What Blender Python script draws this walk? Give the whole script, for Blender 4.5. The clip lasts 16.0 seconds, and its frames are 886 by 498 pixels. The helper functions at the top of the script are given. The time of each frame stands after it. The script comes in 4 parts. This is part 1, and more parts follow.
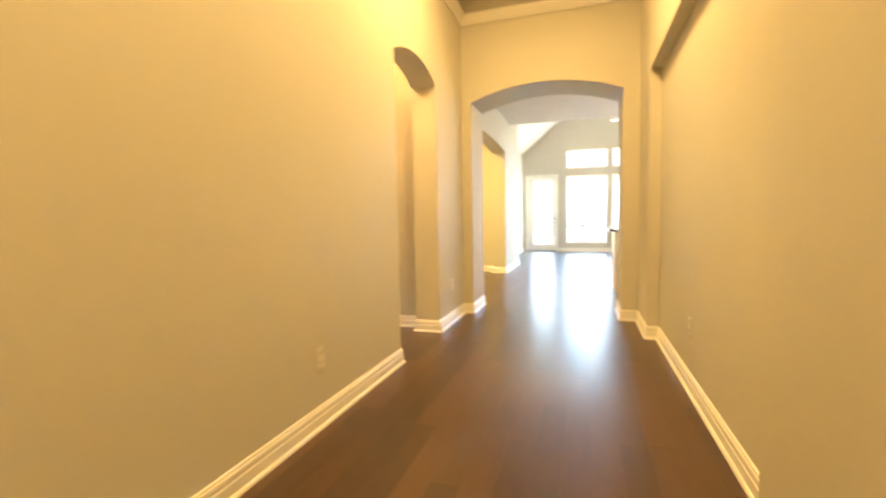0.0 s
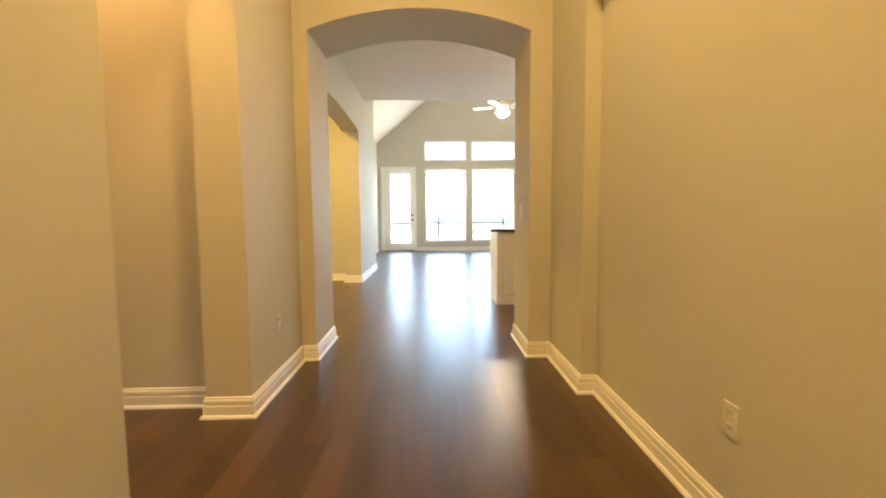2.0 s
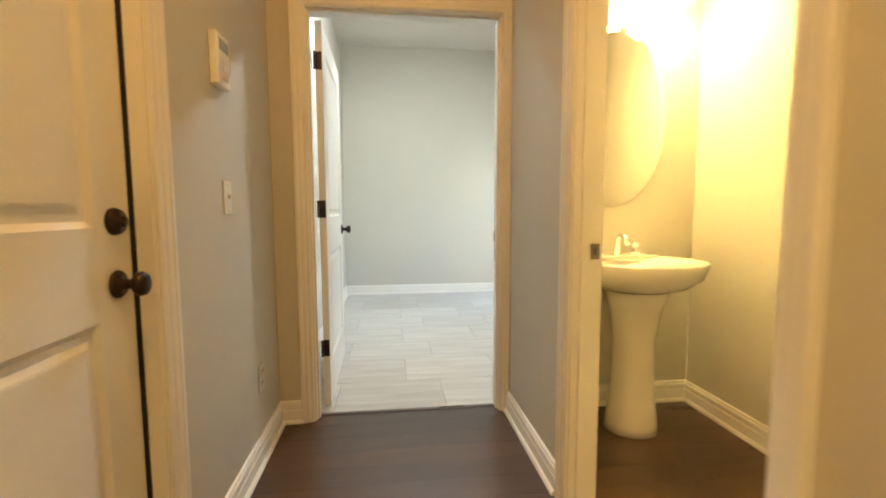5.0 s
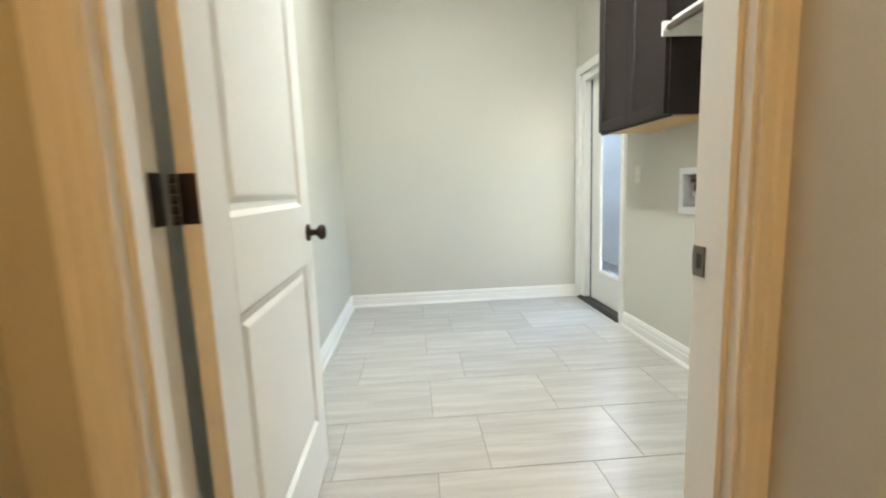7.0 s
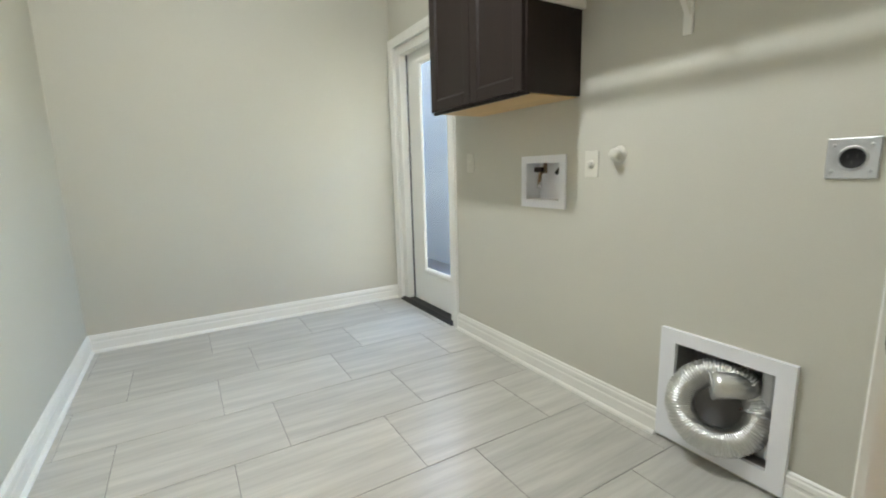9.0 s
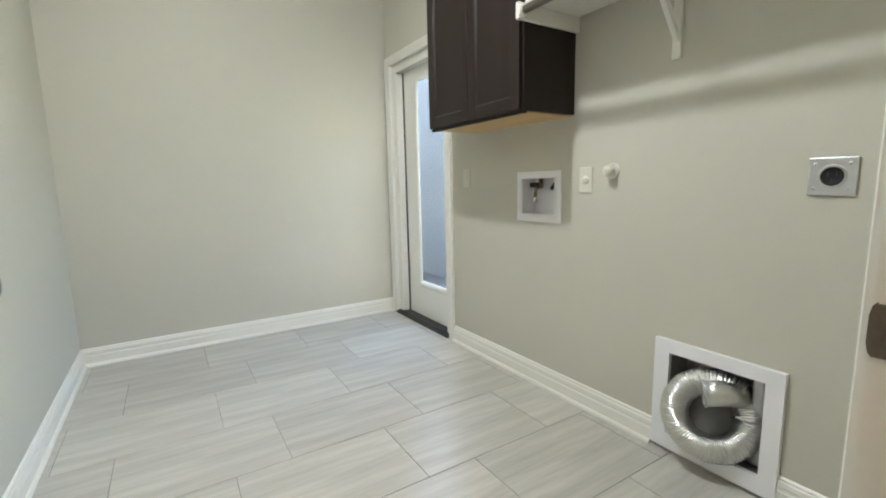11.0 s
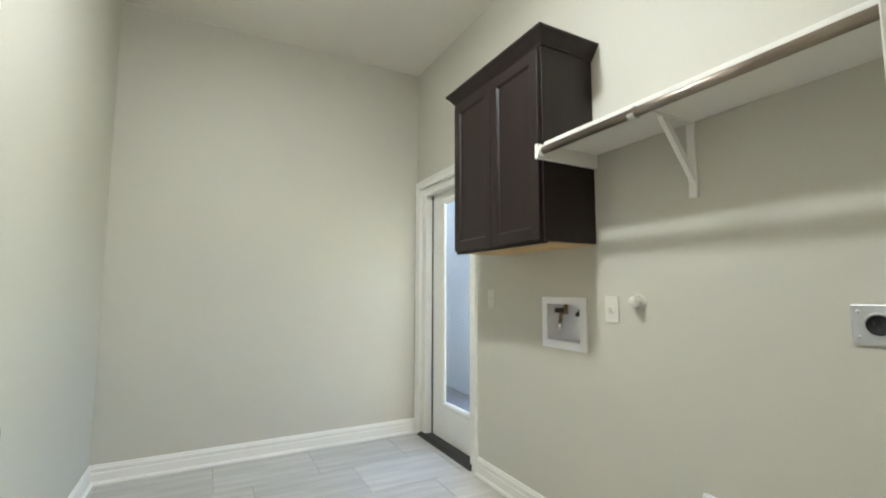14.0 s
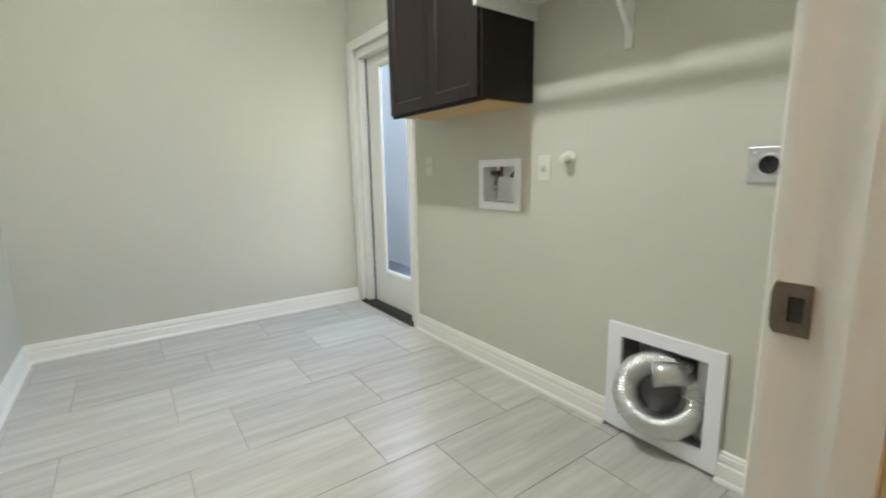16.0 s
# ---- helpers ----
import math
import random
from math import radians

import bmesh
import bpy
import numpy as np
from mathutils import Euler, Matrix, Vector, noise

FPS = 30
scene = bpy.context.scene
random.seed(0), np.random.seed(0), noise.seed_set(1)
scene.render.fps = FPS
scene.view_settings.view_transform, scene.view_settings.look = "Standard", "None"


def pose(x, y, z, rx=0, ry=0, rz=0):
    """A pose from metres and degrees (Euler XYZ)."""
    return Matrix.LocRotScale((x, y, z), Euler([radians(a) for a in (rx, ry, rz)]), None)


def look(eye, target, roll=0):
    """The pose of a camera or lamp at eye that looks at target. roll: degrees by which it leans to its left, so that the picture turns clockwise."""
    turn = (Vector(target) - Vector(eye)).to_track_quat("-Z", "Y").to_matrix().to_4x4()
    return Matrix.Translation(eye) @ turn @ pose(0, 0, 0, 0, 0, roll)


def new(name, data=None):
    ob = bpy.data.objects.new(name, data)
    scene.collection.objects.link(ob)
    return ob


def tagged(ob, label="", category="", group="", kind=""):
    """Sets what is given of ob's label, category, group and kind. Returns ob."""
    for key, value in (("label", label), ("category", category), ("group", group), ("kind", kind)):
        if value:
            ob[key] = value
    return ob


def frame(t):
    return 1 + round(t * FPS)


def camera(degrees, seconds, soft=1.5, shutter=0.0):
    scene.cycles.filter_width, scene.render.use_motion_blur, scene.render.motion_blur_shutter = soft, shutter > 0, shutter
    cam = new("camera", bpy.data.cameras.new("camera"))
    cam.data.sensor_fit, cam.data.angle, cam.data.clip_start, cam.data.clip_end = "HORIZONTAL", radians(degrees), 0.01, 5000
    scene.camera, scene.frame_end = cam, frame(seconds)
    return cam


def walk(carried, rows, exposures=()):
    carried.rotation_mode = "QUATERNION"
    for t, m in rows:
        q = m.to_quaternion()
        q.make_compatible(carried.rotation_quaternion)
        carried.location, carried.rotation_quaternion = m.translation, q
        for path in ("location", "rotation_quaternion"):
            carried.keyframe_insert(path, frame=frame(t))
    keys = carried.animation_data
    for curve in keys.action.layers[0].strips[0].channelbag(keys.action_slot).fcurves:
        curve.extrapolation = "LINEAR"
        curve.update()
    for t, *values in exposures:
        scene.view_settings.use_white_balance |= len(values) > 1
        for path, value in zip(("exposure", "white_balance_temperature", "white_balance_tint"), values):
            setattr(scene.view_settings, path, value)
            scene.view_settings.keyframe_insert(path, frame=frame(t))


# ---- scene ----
cam = camera(90.6, 16.0, soft=1.9, shutter=0.4)
PATH = [
    (0, (0.201, -0.256, 1.077), (-0.411, 1.643, 0.946), -1.0),
    (0.5, (0.086, 0.073, 1.070), (-0.147, 2.044, 0.824), -1.3),
    (1, (-0.003, 0.497, 1.079), (-0.123, 2.479, 0.845), -0.0),
    (1.5, (-0.120, 0.960, 1.078), (-0.080, 2.949, 0.862), -0.8),
    (2, (-0.143, 1.393, 1.075), (-0.095, 3.386, 0.919), -0.5),
    (2.5, (-0.169, 1.837, 1.090), (-0.424, 3.812, 0.909), 0.5),
    (3, (-0.241, 2.277, 1.095), (-0.855, 4.172, 0.919), 1.6),
    (3.5, (-0.397, 2.688, 1.085), (-1.626, 4.257, 0.922), 3.9),
    (4, (-0.619, 2.978, 1.094), (-2.273, 4.093, 0.958), 1.6),
    (4.5, (-0.976, 3.116, 1.081), (-2.861, 3.767, 0.933), -0.5),
    (4.7, (-1.149, 3.197, 1.076), (-3.114, 3.546, 0.955), 0.5),
    (6.8, (-2.828, 3.286, 1.081), (-4.811, 3.323, 0.816), -1.7),
    (7, (-2.981, 3.268, 1.087), (-4.957, 3.395, 0.812), -2.2),
    (7.5, (-3.319, 3.278, 1.074), (-5.284, 3.548, 0.821), -2.4),
    (8, (-3.538, 3.305, 1.104), (-5.454, 3.839, 0.895), -1.9),
    (8.5, (-3.629, 3.275, 1.098), (-5.412, 4.123, 0.785), -2.5),
    (9, (-3.647, 3.250, 1.087), (-5.341, 4.253, 0.735), -1.5),
    (9.2, (-3.641, 3.238, 1.087), (-5.306, 4.290, 0.741), -1.8),
    (11.3, (-3.630, 3.188, 1.093), (-5.317, 4.228, 0.822), -1.1),
    (11.5, (-3.631, 3.197, 1.089), (-5.335, 4.215, 0.838), -0.8),
    (12, (-3.630, 3.213, 1.124), (-5.372, 4.183, 0.971), -0.8),
    (12.5, (-3.617, 3.229, 1.176), (-5.383, 4.159, 1.288), -0.1),
    (13, (-3.622, 3.235, 1.190), (-5.382, 4.160, 1.405), -0.1),
    (13.5, (-3.621, 3.246, 1.192), (-5.381, 4.170, 1.416), 0.1),
    (14, (-3.620, 3.237, 1.185), (-5.378, 4.174, 1.369), 0.1),
    (14.5, (-3.614, 3.235, 1.150), (-5.379, 4.174, 1.149), 0.2),
    (15, (-3.606, 3.226, 1.111), (-5.360, 4.150, 0.853), -0.2),
    (15.5, (-3.605, 3.218, 1.093), (-5.336, 4.163, 0.759), -0.5),
    (16, (-3.602, 3.234, 1.083), (-5.202, 4.384, 0.742), -1.0),
]
# exposure in stops along the walk
EXPOSURE = [(0.0, 5.64), (0.6, 5.38), (1.5, 5.1), (2.5, 4.98), (3.0, 4.86), (3.6, 4.68), (4.2, 4.78), (4.7, 5.02), (6.8, 5.0), (7.5, 4.85), (8.0, 4.75), (8.5, 4.68), (9.2, 4.6), (16.0, 4.6)]
# strengths of the daylight and, in watts, of the lamps and fills
SKY, SUN = 0.15, 5.0
HALL_W, VEST_FILL_W, NOOK_W, LAUNDRY_W, VANITY_W = 2.1, 0.66, 3.2, 1.42, 0.52
KITCHEN_FILL_W = 3.2
LEAF = 1.0  # the laundry door's turn past a right angle
walk(cam, [(t, look(eye, target, roll)) for t, eye, target, roll in PATH], EXPOSURE)

# ---- world and daylight ----
world = bpy.data.worlds.new("sky")
scene.world = world
world.use_nodes = True
wn = world.node_tree
sky = wn.nodes.new("ShaderNodeTexSky")
sky.sky_type = "NISHITA"
sky.sun_disc = False
sky.sun_elevation, sky.sun_rotation = radians(30), radians(271)
wn.nodes["Background"].inputs["Strength"].default_value = SKY
wn.links.new(sky.outputs[0], wn.nodes["Background"].inputs["Color"])
sun_data = bpy.data.lights.new("sun", "SUN")
sun_data.energy, sun_data.angle, sun_data.color = SUN, radians(0.5), (1.0, 0.94, 0.85)
sun = new("sun", sun_data)
# the sun stands over the house side, along the window wall
sun.matrix_world = look((0, 0, 30), (-6, -0.12, 30 - 3.46))


def lamp(name, place, power, color, size, down=True, kind="AREA"):
    d = bpy.data.lights.new(name, kind)
    d.energy, d.color = power, color
    if kind == "AREA":
        d.shape, d.size = ("SQUARE" if size > 0.3 else "DISK"), size
    else:
        d.shadow_soft_size = size
    ob = new(name, d)
    ob.matrix_world = pose(*place)
    return ob


WARM = (1.0, 0.60, 0.195)
DEEP = (1.0, 0.52, 0.15)
BULB = (1.0, 0.63, 0.17)
COOL = (0.922, 0.972, 0.995)
lamp("hall_lamp", (-0.2, 2.75, 3.50), HALL_W, WARM, 0.5)
lamp("hall_lamp", (-0.2, -0.6, 3.50), 0.75 * HALL_W, WARM, 0.5)
# unseen lamp added to fill and warm the vestibule walls
lamp("vestibule_fill", (-1.85, 3.2, 3.0), VEST_FILL_W, DEEP, 0.14)
lamp("corridor_lamp", (-2.3, 6.8, 3.0), NOOK_W, BULB, 0.16)
lamp("laundry_lamp", (-5.06, 3.52, 2.970), LAUNDRY_W, COOL, 0.17)
lamp("laundry_lamp", (-5.06, 3.52, 2.955), 0.66 * LAUNDRY_W, COOL, 0.075, kind="POINT")
for yy in (4.2, 4.42, 4.64):
    lamp("vanity_lamp", (-3.48, yy, 2.115), VANITY_W, BULB, 0.05, kind="POINT")
# unseen fill lamp added to brighten the kitchen ceiling; it has no fixture
lamp("kitchen_fill", (2.9, 7.3, 2.2), KITCHEN_FILL_W, (1.0, 0.78, 0.58), 0.09, kind="POINT")
lamp("fan_lamp", (1.48, 11.5, 3.22), 3.2, (1.0, 0.8, 0.55), 0.1, kind="POINT")


# ---- materials ----
def shader(name):
    m = bpy.data.materials.new(name)
    m.use_nodes = True
    return m, m.node_tree, m.node_tree.nodes["Principled BSDF"]


def tint(c, k):
    return (min(1, c[0] * k), min(1, c[1] * k), min(1, c[2] * k), 1)


def paint(name, base, rough, vary=0.06, big=1.5, fine=220.0, bump=0.08, metal=0.0, stretch=(1, 1, 1), coat=0.0, rnd=0.0, fine_dist=0.0008):
    """Two scales of tone, uneven gloss and a fine relief."""
    m, nt, b = shader(name)
    co = nt.nodes.new("ShaderNodeTexCoord")
    mp = nt.nodes.new("ShaderNodeMapping")
    mp.inputs["Scale"].default_value = stretch
    nt.links.new(co.outputs["Object"], mp.inputs[0])
    n1 = nt.nodes.new("ShaderNodeTexNoise")
    n1.inputs["Scale"].default_value, n1.inputs["Detail"].default_value = big, 5
    n2 = nt.nodes.new("ShaderNodeTexNoise")
    n2.inputs["Scale"].default_value, n2.inputs["Detail"].default_value = fine, 3
    for n in (n1, n2):
        nt.links.new(mp.outputs[0], n.inputs["Vector"])
    mid = nt.nodes.new("ShaderNodeMath")
    mid.operation = "MULTIPLY_ADD"
    mid.inputs[1].default_value, mid.inputs[2].default_value = 0.35, 0.0
    nt.links.new(n2.outputs[0], mid.inputs[0])
    add = nt.nodes.new("ShaderNodeMath")
    add.operation = "MULTIPLY_ADD"
    add.inputs[1].default_value = 0.65
    nt.links.new(n1.outputs[0], add.inputs[0])
    nt.links.new(mid.outputs[0], add.inputs[2])
    fac = add.outputs[0]
    if rnd:
        oi = nt.nodes.new("ShaderNodeObjectInfo")
        gi = nt.nodes.new("ShaderNodeNewGeometry")
        s = nt.nodes.new("ShaderNodeMath")
        s.operation = "ADD"
        nt.links.new(oi.outputs["Random"], s.inputs[0])
        nt.links.new(gi.outputs["Random Per Island"], s.inputs[1])
        fr = nt.nodes.new("ShaderNodeMath")
        fr.operation = "FRACT"
        nt.links.new(s.outputs[0], fr.inputs[0])
        mx = nt.nodes.new("ShaderNodeMath")
        mx.operation = "MULTIPLY_ADD"
        mx.inputs[1].default_value = rnd
        sub = nt.nodes.new("ShaderNodeMath")
        sub.operation = "SUBTRACT"
        sub.inputs[1].default_value = 0.5
        nt.links.new(fr.outputs[0], sub.inputs[0])
        nt.links.new(sub.outputs[0], mx.inputs[0])
        nt.links.new(fac, mx.inputs[2])
        fac = mx.outputs[0]
    ramp = nt.nodes.new("ShaderNodeValToRGB")
    ramp.color_ramp.elements[0].position, ramp.color_ramp.elements[1].position = 0.3, 0.7
    ramp.color_ramp.elements[0].color = tint(base, 1 - vary)
    ramp.color_ramp.elements[1].color = tint(base, 1 + vary)
    nt.links.new(fac, ramp.inputs[0])
    nt.links.new(ramp.outputs[0], b.inputs["Base Color"])
    rr = nt.nodes.new("ShaderNodeMapRange")
    rr.inputs[3].default_value, rr.inputs[4].default_value = max(0.02, rough - 0.05), min(1, rough + 0.05)
    nt.links.new(n1.outputs[0], rr.inputs[0])
    nt.links.new(rr.outputs[0], b.inputs["Roughness"])
    b.inputs["Metallic"].default_value = metal
    b.inputs["Coat Weight"].default_value = coat
    b.inputs["Coat Roughness"].default_value = 0.15
    if bump:
        bp = nt.nodes.new("ShaderNodeBump")
        bp.inputs["Strength"].default_value, bp.inputs["Distance"].default_value = bump, fine_dist
        nt.links.new(n2.outputs[0], bp.inputs["Height"])
        nt.links.new(bp.outputs[0], b.inputs["Normal"])
    return m


def glowing(name, color, strength):
    m, nt, b = shader(name)
    b.inputs["Base Color"].default_value = (0.8, 0.8, 0.8, 1)
    b.inputs["Emission Color"].default_value = (*color, 1)
    b.inputs["Emission Strength"].default_value = strength
    return m


def clear_glass(name, gloss=0.06):
    m, nt, b = shader(name)
    nt.nodes.remove(b)
    tr, gl, mx = (nt.nodes.new("ShaderNode" + k) for k in ("BsdfTransparent", "BsdfGlossy", "MixShader"))
    tr.inputs[0].default_value = (0.93, 0.95, 0.95, 1)
    gl.inputs["Roughness"].default_value = 0.02
    mx.inputs[0].default_value = gloss
    nt.links.new(tr.outputs[0], mx.inputs[1])
    nt.links.new(gl.outputs[0], mx.inputs[2])
    nt.links.new(mx.outputs[0], nt.nodes["Material Output"].inputs["Surface"])
    return m


def plank_wood():
    m = paint("dark_plank_wood", (0.066, 0.0315, 0.0150), 0.29, vary=0.36, big=2.0, fine=34, bump=0.02, stretch=(6, 1.1, 6), coat=0.0, rnd=0.36, fine_dist=0.0012)
    m.node_tree.nodes["Principled BSDF"].inputs["Specular IOR Level"].default_value = 0.95
    return m


def tile_stone():
    m = paint("linear_vein_tile", (0.48, 0.465, 0.42), 0.31, vary=0.22, big=1.7, fine=6, bump=0.05, stretch=(10, 0.75, 10), rnd=0.12, fine_dist=0.0006)
    return m


WALL = paint("beige_wall_paint", (0.56, 0.54, 0.465), 0.62, vary=0.035, big=0.9, fine=160, bump=0.35)
CEIL = paint("white_ceiling_paint", (0.78, 0.745, 0.68), 0.8, vary=0.03, big=1.2, fine=110, bump=0.5)
TRIM = paint("white_trim_enamel", (0.80, 0.785, 0.73), 0.34, vary=0.03, big=3, fine=90, bump=0.06)
DOOR = paint("white_door_enamel", (0.80, 0.79, 0.745), 0.36, vary=0.03, big=2, fine=120, bump=0.10)
PLATE = paint("white_plastic", (0.68, 0.66, 0.58), 0.35, vary=0.02, bump=0.02)
WHITE_PLASTIC = paint("bright_white_plastic", (0.82, 0.82, 0.84), 0.4, vary=0.03, bump=0.03)
# near-black that stands in for shade in slots and holes; also the toe kick
SLOT = paint("dark_slot", (0.03, 0.03, 0.03), 0.6, bump=0)
WOOD = plank_wood()
TILE = tile_stone()
GROUT = paint("grey_grout", (0.21, 0.20, 0.185), 0.9, vary=0.1, fine=300, bump=0.3)
ESPRESSO = paint("espresso_stained_wood", (0.0175, 0.0108, 0.0092), 0.46, vary=0.35, big=3, fine=60, bump=0.12, stretch=(8, 8, 0.8))
ESPRESSO.node_tree.nodes["Principled BSDF"].inputs["Specular IOR Level"].default_value = 0.36
BIRCH = paint("raw_birch_panel", (0.62, 0.42, 0.20), 0.55, vary=0.15, big=3, fine=40, stretch=(1, 10, 10))
BRONZE = paint("oil_rubbed_bronze", (0.055, 0.040, 0.034), 0.32, vary=0.3, metal=0.9, bump=0.03)
NICKEL = paint("brushed_nickel", (0.30, 0.25, 0.21), 0.36, vary=0.12, metal=1.0, bump=0.05, stretch=(1, 30, 30))
CHROME = paint("chrome", (0.75, 0.75, 0.75), 0.08, vary=0.03, metal=1.0, bump=0)
FOIL = paint("crinkled_aluminium_foil", (0.70, 0.70, 0.68), 0.34, vary=0.08, big=8, fine=90, bump=0.5, metal=1.0, fine_dist=0.002)
GALV = paint("galvanised_steel", (0.56, 0.57, 0.58), 0.42, vary=0.1, big=9, fine=60, metal=0.9, bump=0.05)
# lighter, greyer copy of the bronze for the strike plates
LIGHT_BRONZE = paint("light_bronze_plate", (0.17, 0.14, 0.115), 0.36, vary=0.25, big=30, metal=0.8, bump=0.04)
BRASS = paint("dull_brass", (0.26, 0.18, 0.11), 0.35, vary=0.2, metal=0.9)
BLACK = paint("black_rubber", (0.006, 0.006, 0.007), 0.4, vary=0.3)
MATTE_BLACK = paint("matte_black_plastic", (0.012, 0.012, 0.013), 0.75, vary=0.2, bump=0)
CAVITY = paint("raw_box_steel", (0.30, 0.29, 0.28), 0.5, vary=0.15, metal=0.4)
CERAMIC = paint("glazed_ceramic", (0.80, 0.77, 0.68), 0.12, vary=0.02, bump=0.0, coat=0.6)
GRANITE = paint("dark_granite", (0.09, 0.065, 0.055), 0.18, vary=0.6, big=40, fine=300, bump=0)
MIRROR = paint("silvered_mirror", (0.9, 0.9, 0.9), 0.02, vary=0.0, metal=1.0, bump=0)
MIRROR.node_tree.nodes["Principled BSDF"].inputs["Roughness"].default_value = 0.01
for lk in list(MIRROR.node_tree.nodes["Principled BSDF"].inputs["Roughness"].links):
    MIRROR.node_tree.links.remove(lk)
GLASS = clear_glass("window_glass")
SHADE = glowing("frosted_lit_shade", (1.0, 0.74, 0.34), 1.3)
LENS = glowing("lit_lens", (1.0, 0.72, 0.42), 0.6)
DOME = glowing("lit_dome_glass", (0.95, 0.98, 1.0), 0.4)
BOWL = glowing("lit_fan_bowl", (1.0, 0.85, 0.62), 0.7)
GRASS = paint("dry_lawn", (0.16, 0.17, 0.07), 0.95, vary=0.3, big=0.6, fine=12, bump=0.5, fine_dist=0.02)
CONCRETE = paint("weathered_concrete", (0.30, 0.29, 0.27), 0.85, vary=0.12, big=0.8, fine=40, bump=0.3)
STUCCO = paint("pale_stucco", (0.55, 0.53, 0.50), 0.9, vary=0.08, big=0.5, fine=60, bump=0.5, fine_dist=0.004)
SHINGLE = paint("grey_shingles", (0.16, 0.17, 0.19), 0.9, vary=0.25, big=1, fine=14, bump=0.5, fine_dist=0.01)
# colour darkened so that the rails stay visible against the overexposed outdoors
CEDAR = paint("darkened_fence_wood", (0.015, 0.011, 0.009), 0.85, vary=0.25, big=1.5, fine=20, stretch=(8, 8, 0.7))
PAVING = paint("dark_slate_paving", (0.040, 0.043, 0.050), 0.8, vary=0.2, big=1.5, fine=25, bump=0.4, fine_dist=0.003)
SIDING = paint("slate_blue_siding", (0.30, 0.32, 0.35), 0.8, vary=0.12, big=0.7, fine=25, bump=0.3, stretch=(0.3, 1, 4), fine_dist=0.003)


# ---- mesh helpers ----
def box(bm, x0, x1, y0, y1, z0, z1, bevel=0.0):
    x0, x1, y0, y1, z0, z1 = min(x0, x1), max(x0, x1), min(y0, y1), max(y0, y1), min(z0, z1), max(z0, z1)
    made = bmesh.ops.create_cube(bm, size=1.0, matrix=Matrix.Translation(((x0 + x1) / 2, (y0 + y1) / 2, (z0 + z1) / 2)) @ Matrix.Diagonal((x1 - x0, y1 - y0, z1 - z0, 1)))
    if bevel:
        edges = list({e for v in made["verts"] for e in v.link_edges})
        bmesh.ops.bevel(bm, geom=edges, offset=bevel, segments=2, affect="EDGES", profile=0.5)
    return bm


def boxed(*dims, bevel=0.0):
    return box(bmesh.new(), *dims, bevel=bevel)


def lathe(profile, m=Matrix.Identity(4), steps=28, bm=None):
    """Turns a profile of (radius, height) round z."""
    bm = bm or bmesh.new()
    rings = []
    for r, h in profile:
        if r < 1e-6:
            rings.append([bm.verts.new(m @ Vector((0, 0, h)))])
        else:
            rings.append([bm.verts.new(m @ Vector((r * math.cos(2 * math.pi * k / steps), r * math.sin(2 * math.pi * k / steps), h))) for k in range(steps)])
    for a, b in zip(rings, rings[1:]):
        for k in range(steps):
            j = (k + 1) % steps
            if len(a) == 1 and len(b) > 1:
                bm.faces.new((a[0], b[k], b[j]))
            elif len(b) == 1 and len(a) > 1:
                bm.faces.new((a[k], a[j], b[0]))
            elif len(a) > 1:
                bm.faces.new((a[k], a[j], b[j], b[k]))
    for f in bm.faces:
        f.smooth = True
    return bm


def tube(points, radius, steps=12, bm=None, rib=None):
    """A pipe along points; rib(k) gives the radius at each point."""
    bm = bm or bmesh.new()
    pts = [Vector(p) for p in points]
    rings, up = [], Vector((0.03, 0.05, 1)).normalized()
    for k, p in enumerate(pts):
        d = (pts[min(k + 1, len(pts) - 1)] - pts[max(k - 1, 0)]).normalized()
        a = d.cross(up)
        if a.length < 1e-3:
            a = d.cross(Vector((1, 0, 0)))
        a.normalize()
        up = a.cross(d).normalized()
        r = rib(k) if rib else radius
        rings.append([bm.verts.new(p + (a * math.cos(2 * math.pi * j / steps) + up * math.sin(2 * math.pi * j / steps)) * r) for j in range(steps)])
    for a, b in zip(rings, rings[1:]):
        for j in range(steps):
            f = bm.faces.new((a[j], a[(j + 1) % steps], b[(j + 1) % steps], b[j]))
            f.smooth = True
    bm.faces.new(rings[0])
    bm.faces.new(rings[-1])
    return bm


def sweep(path, profile, place, closed=False, bm=None):
    """Carries a closed profile of (outward, height) along a flat path with mitred corners; place(u, v, h) gives the point."""
    bm = bm or bmesh.new()
    n = len(path)
    rows = []
    for k in range(n):
        p = Vector(path[k])
        a = p - Vector(path[k - 1]) if (k > 0 or closed) else None
        b = Vector(path[(k + 1) % n]) - p if (k < n - 1 or closed) else None
        na = Vector((-a.y, a.x)).normalized() if a is not None else None
        nb = Vector((-b.y, b.x)).normalized() if b is not None else None
        if na is None:
            o = nb
        elif nb is None:
            o = na
        else:
            o = (na + nb) / max(0.2, 1 + na.dot(nb))
        rows.append([bm.verts.new(place(p.x + o.x * d, p.y + o.y * d, h)) for d, h in profile])
    m = len(profile)
    pairs = list(zip(rows, rows[1:])) + ([(rows[-1], rows[0])] if closed else [])
    for a, b in pairs:
        for j in range(m):
            bm.faces.new((a[j], a[(j + 1) % m], b[(j + 1) % m], b[j]))
    if not closed:
        bm.faces.new(rows[0])
        bm.faces.new(rows[-1])
    return bm


def mesh_of(name, bm, material):
    bmesh.ops.recalc_face_normals(bm, faces=bm.faces)
    me = bpy.data.meshes.new(name)
    bm.to_mesh(me)
    bm.free()
    me.materials.append(material)
    return me


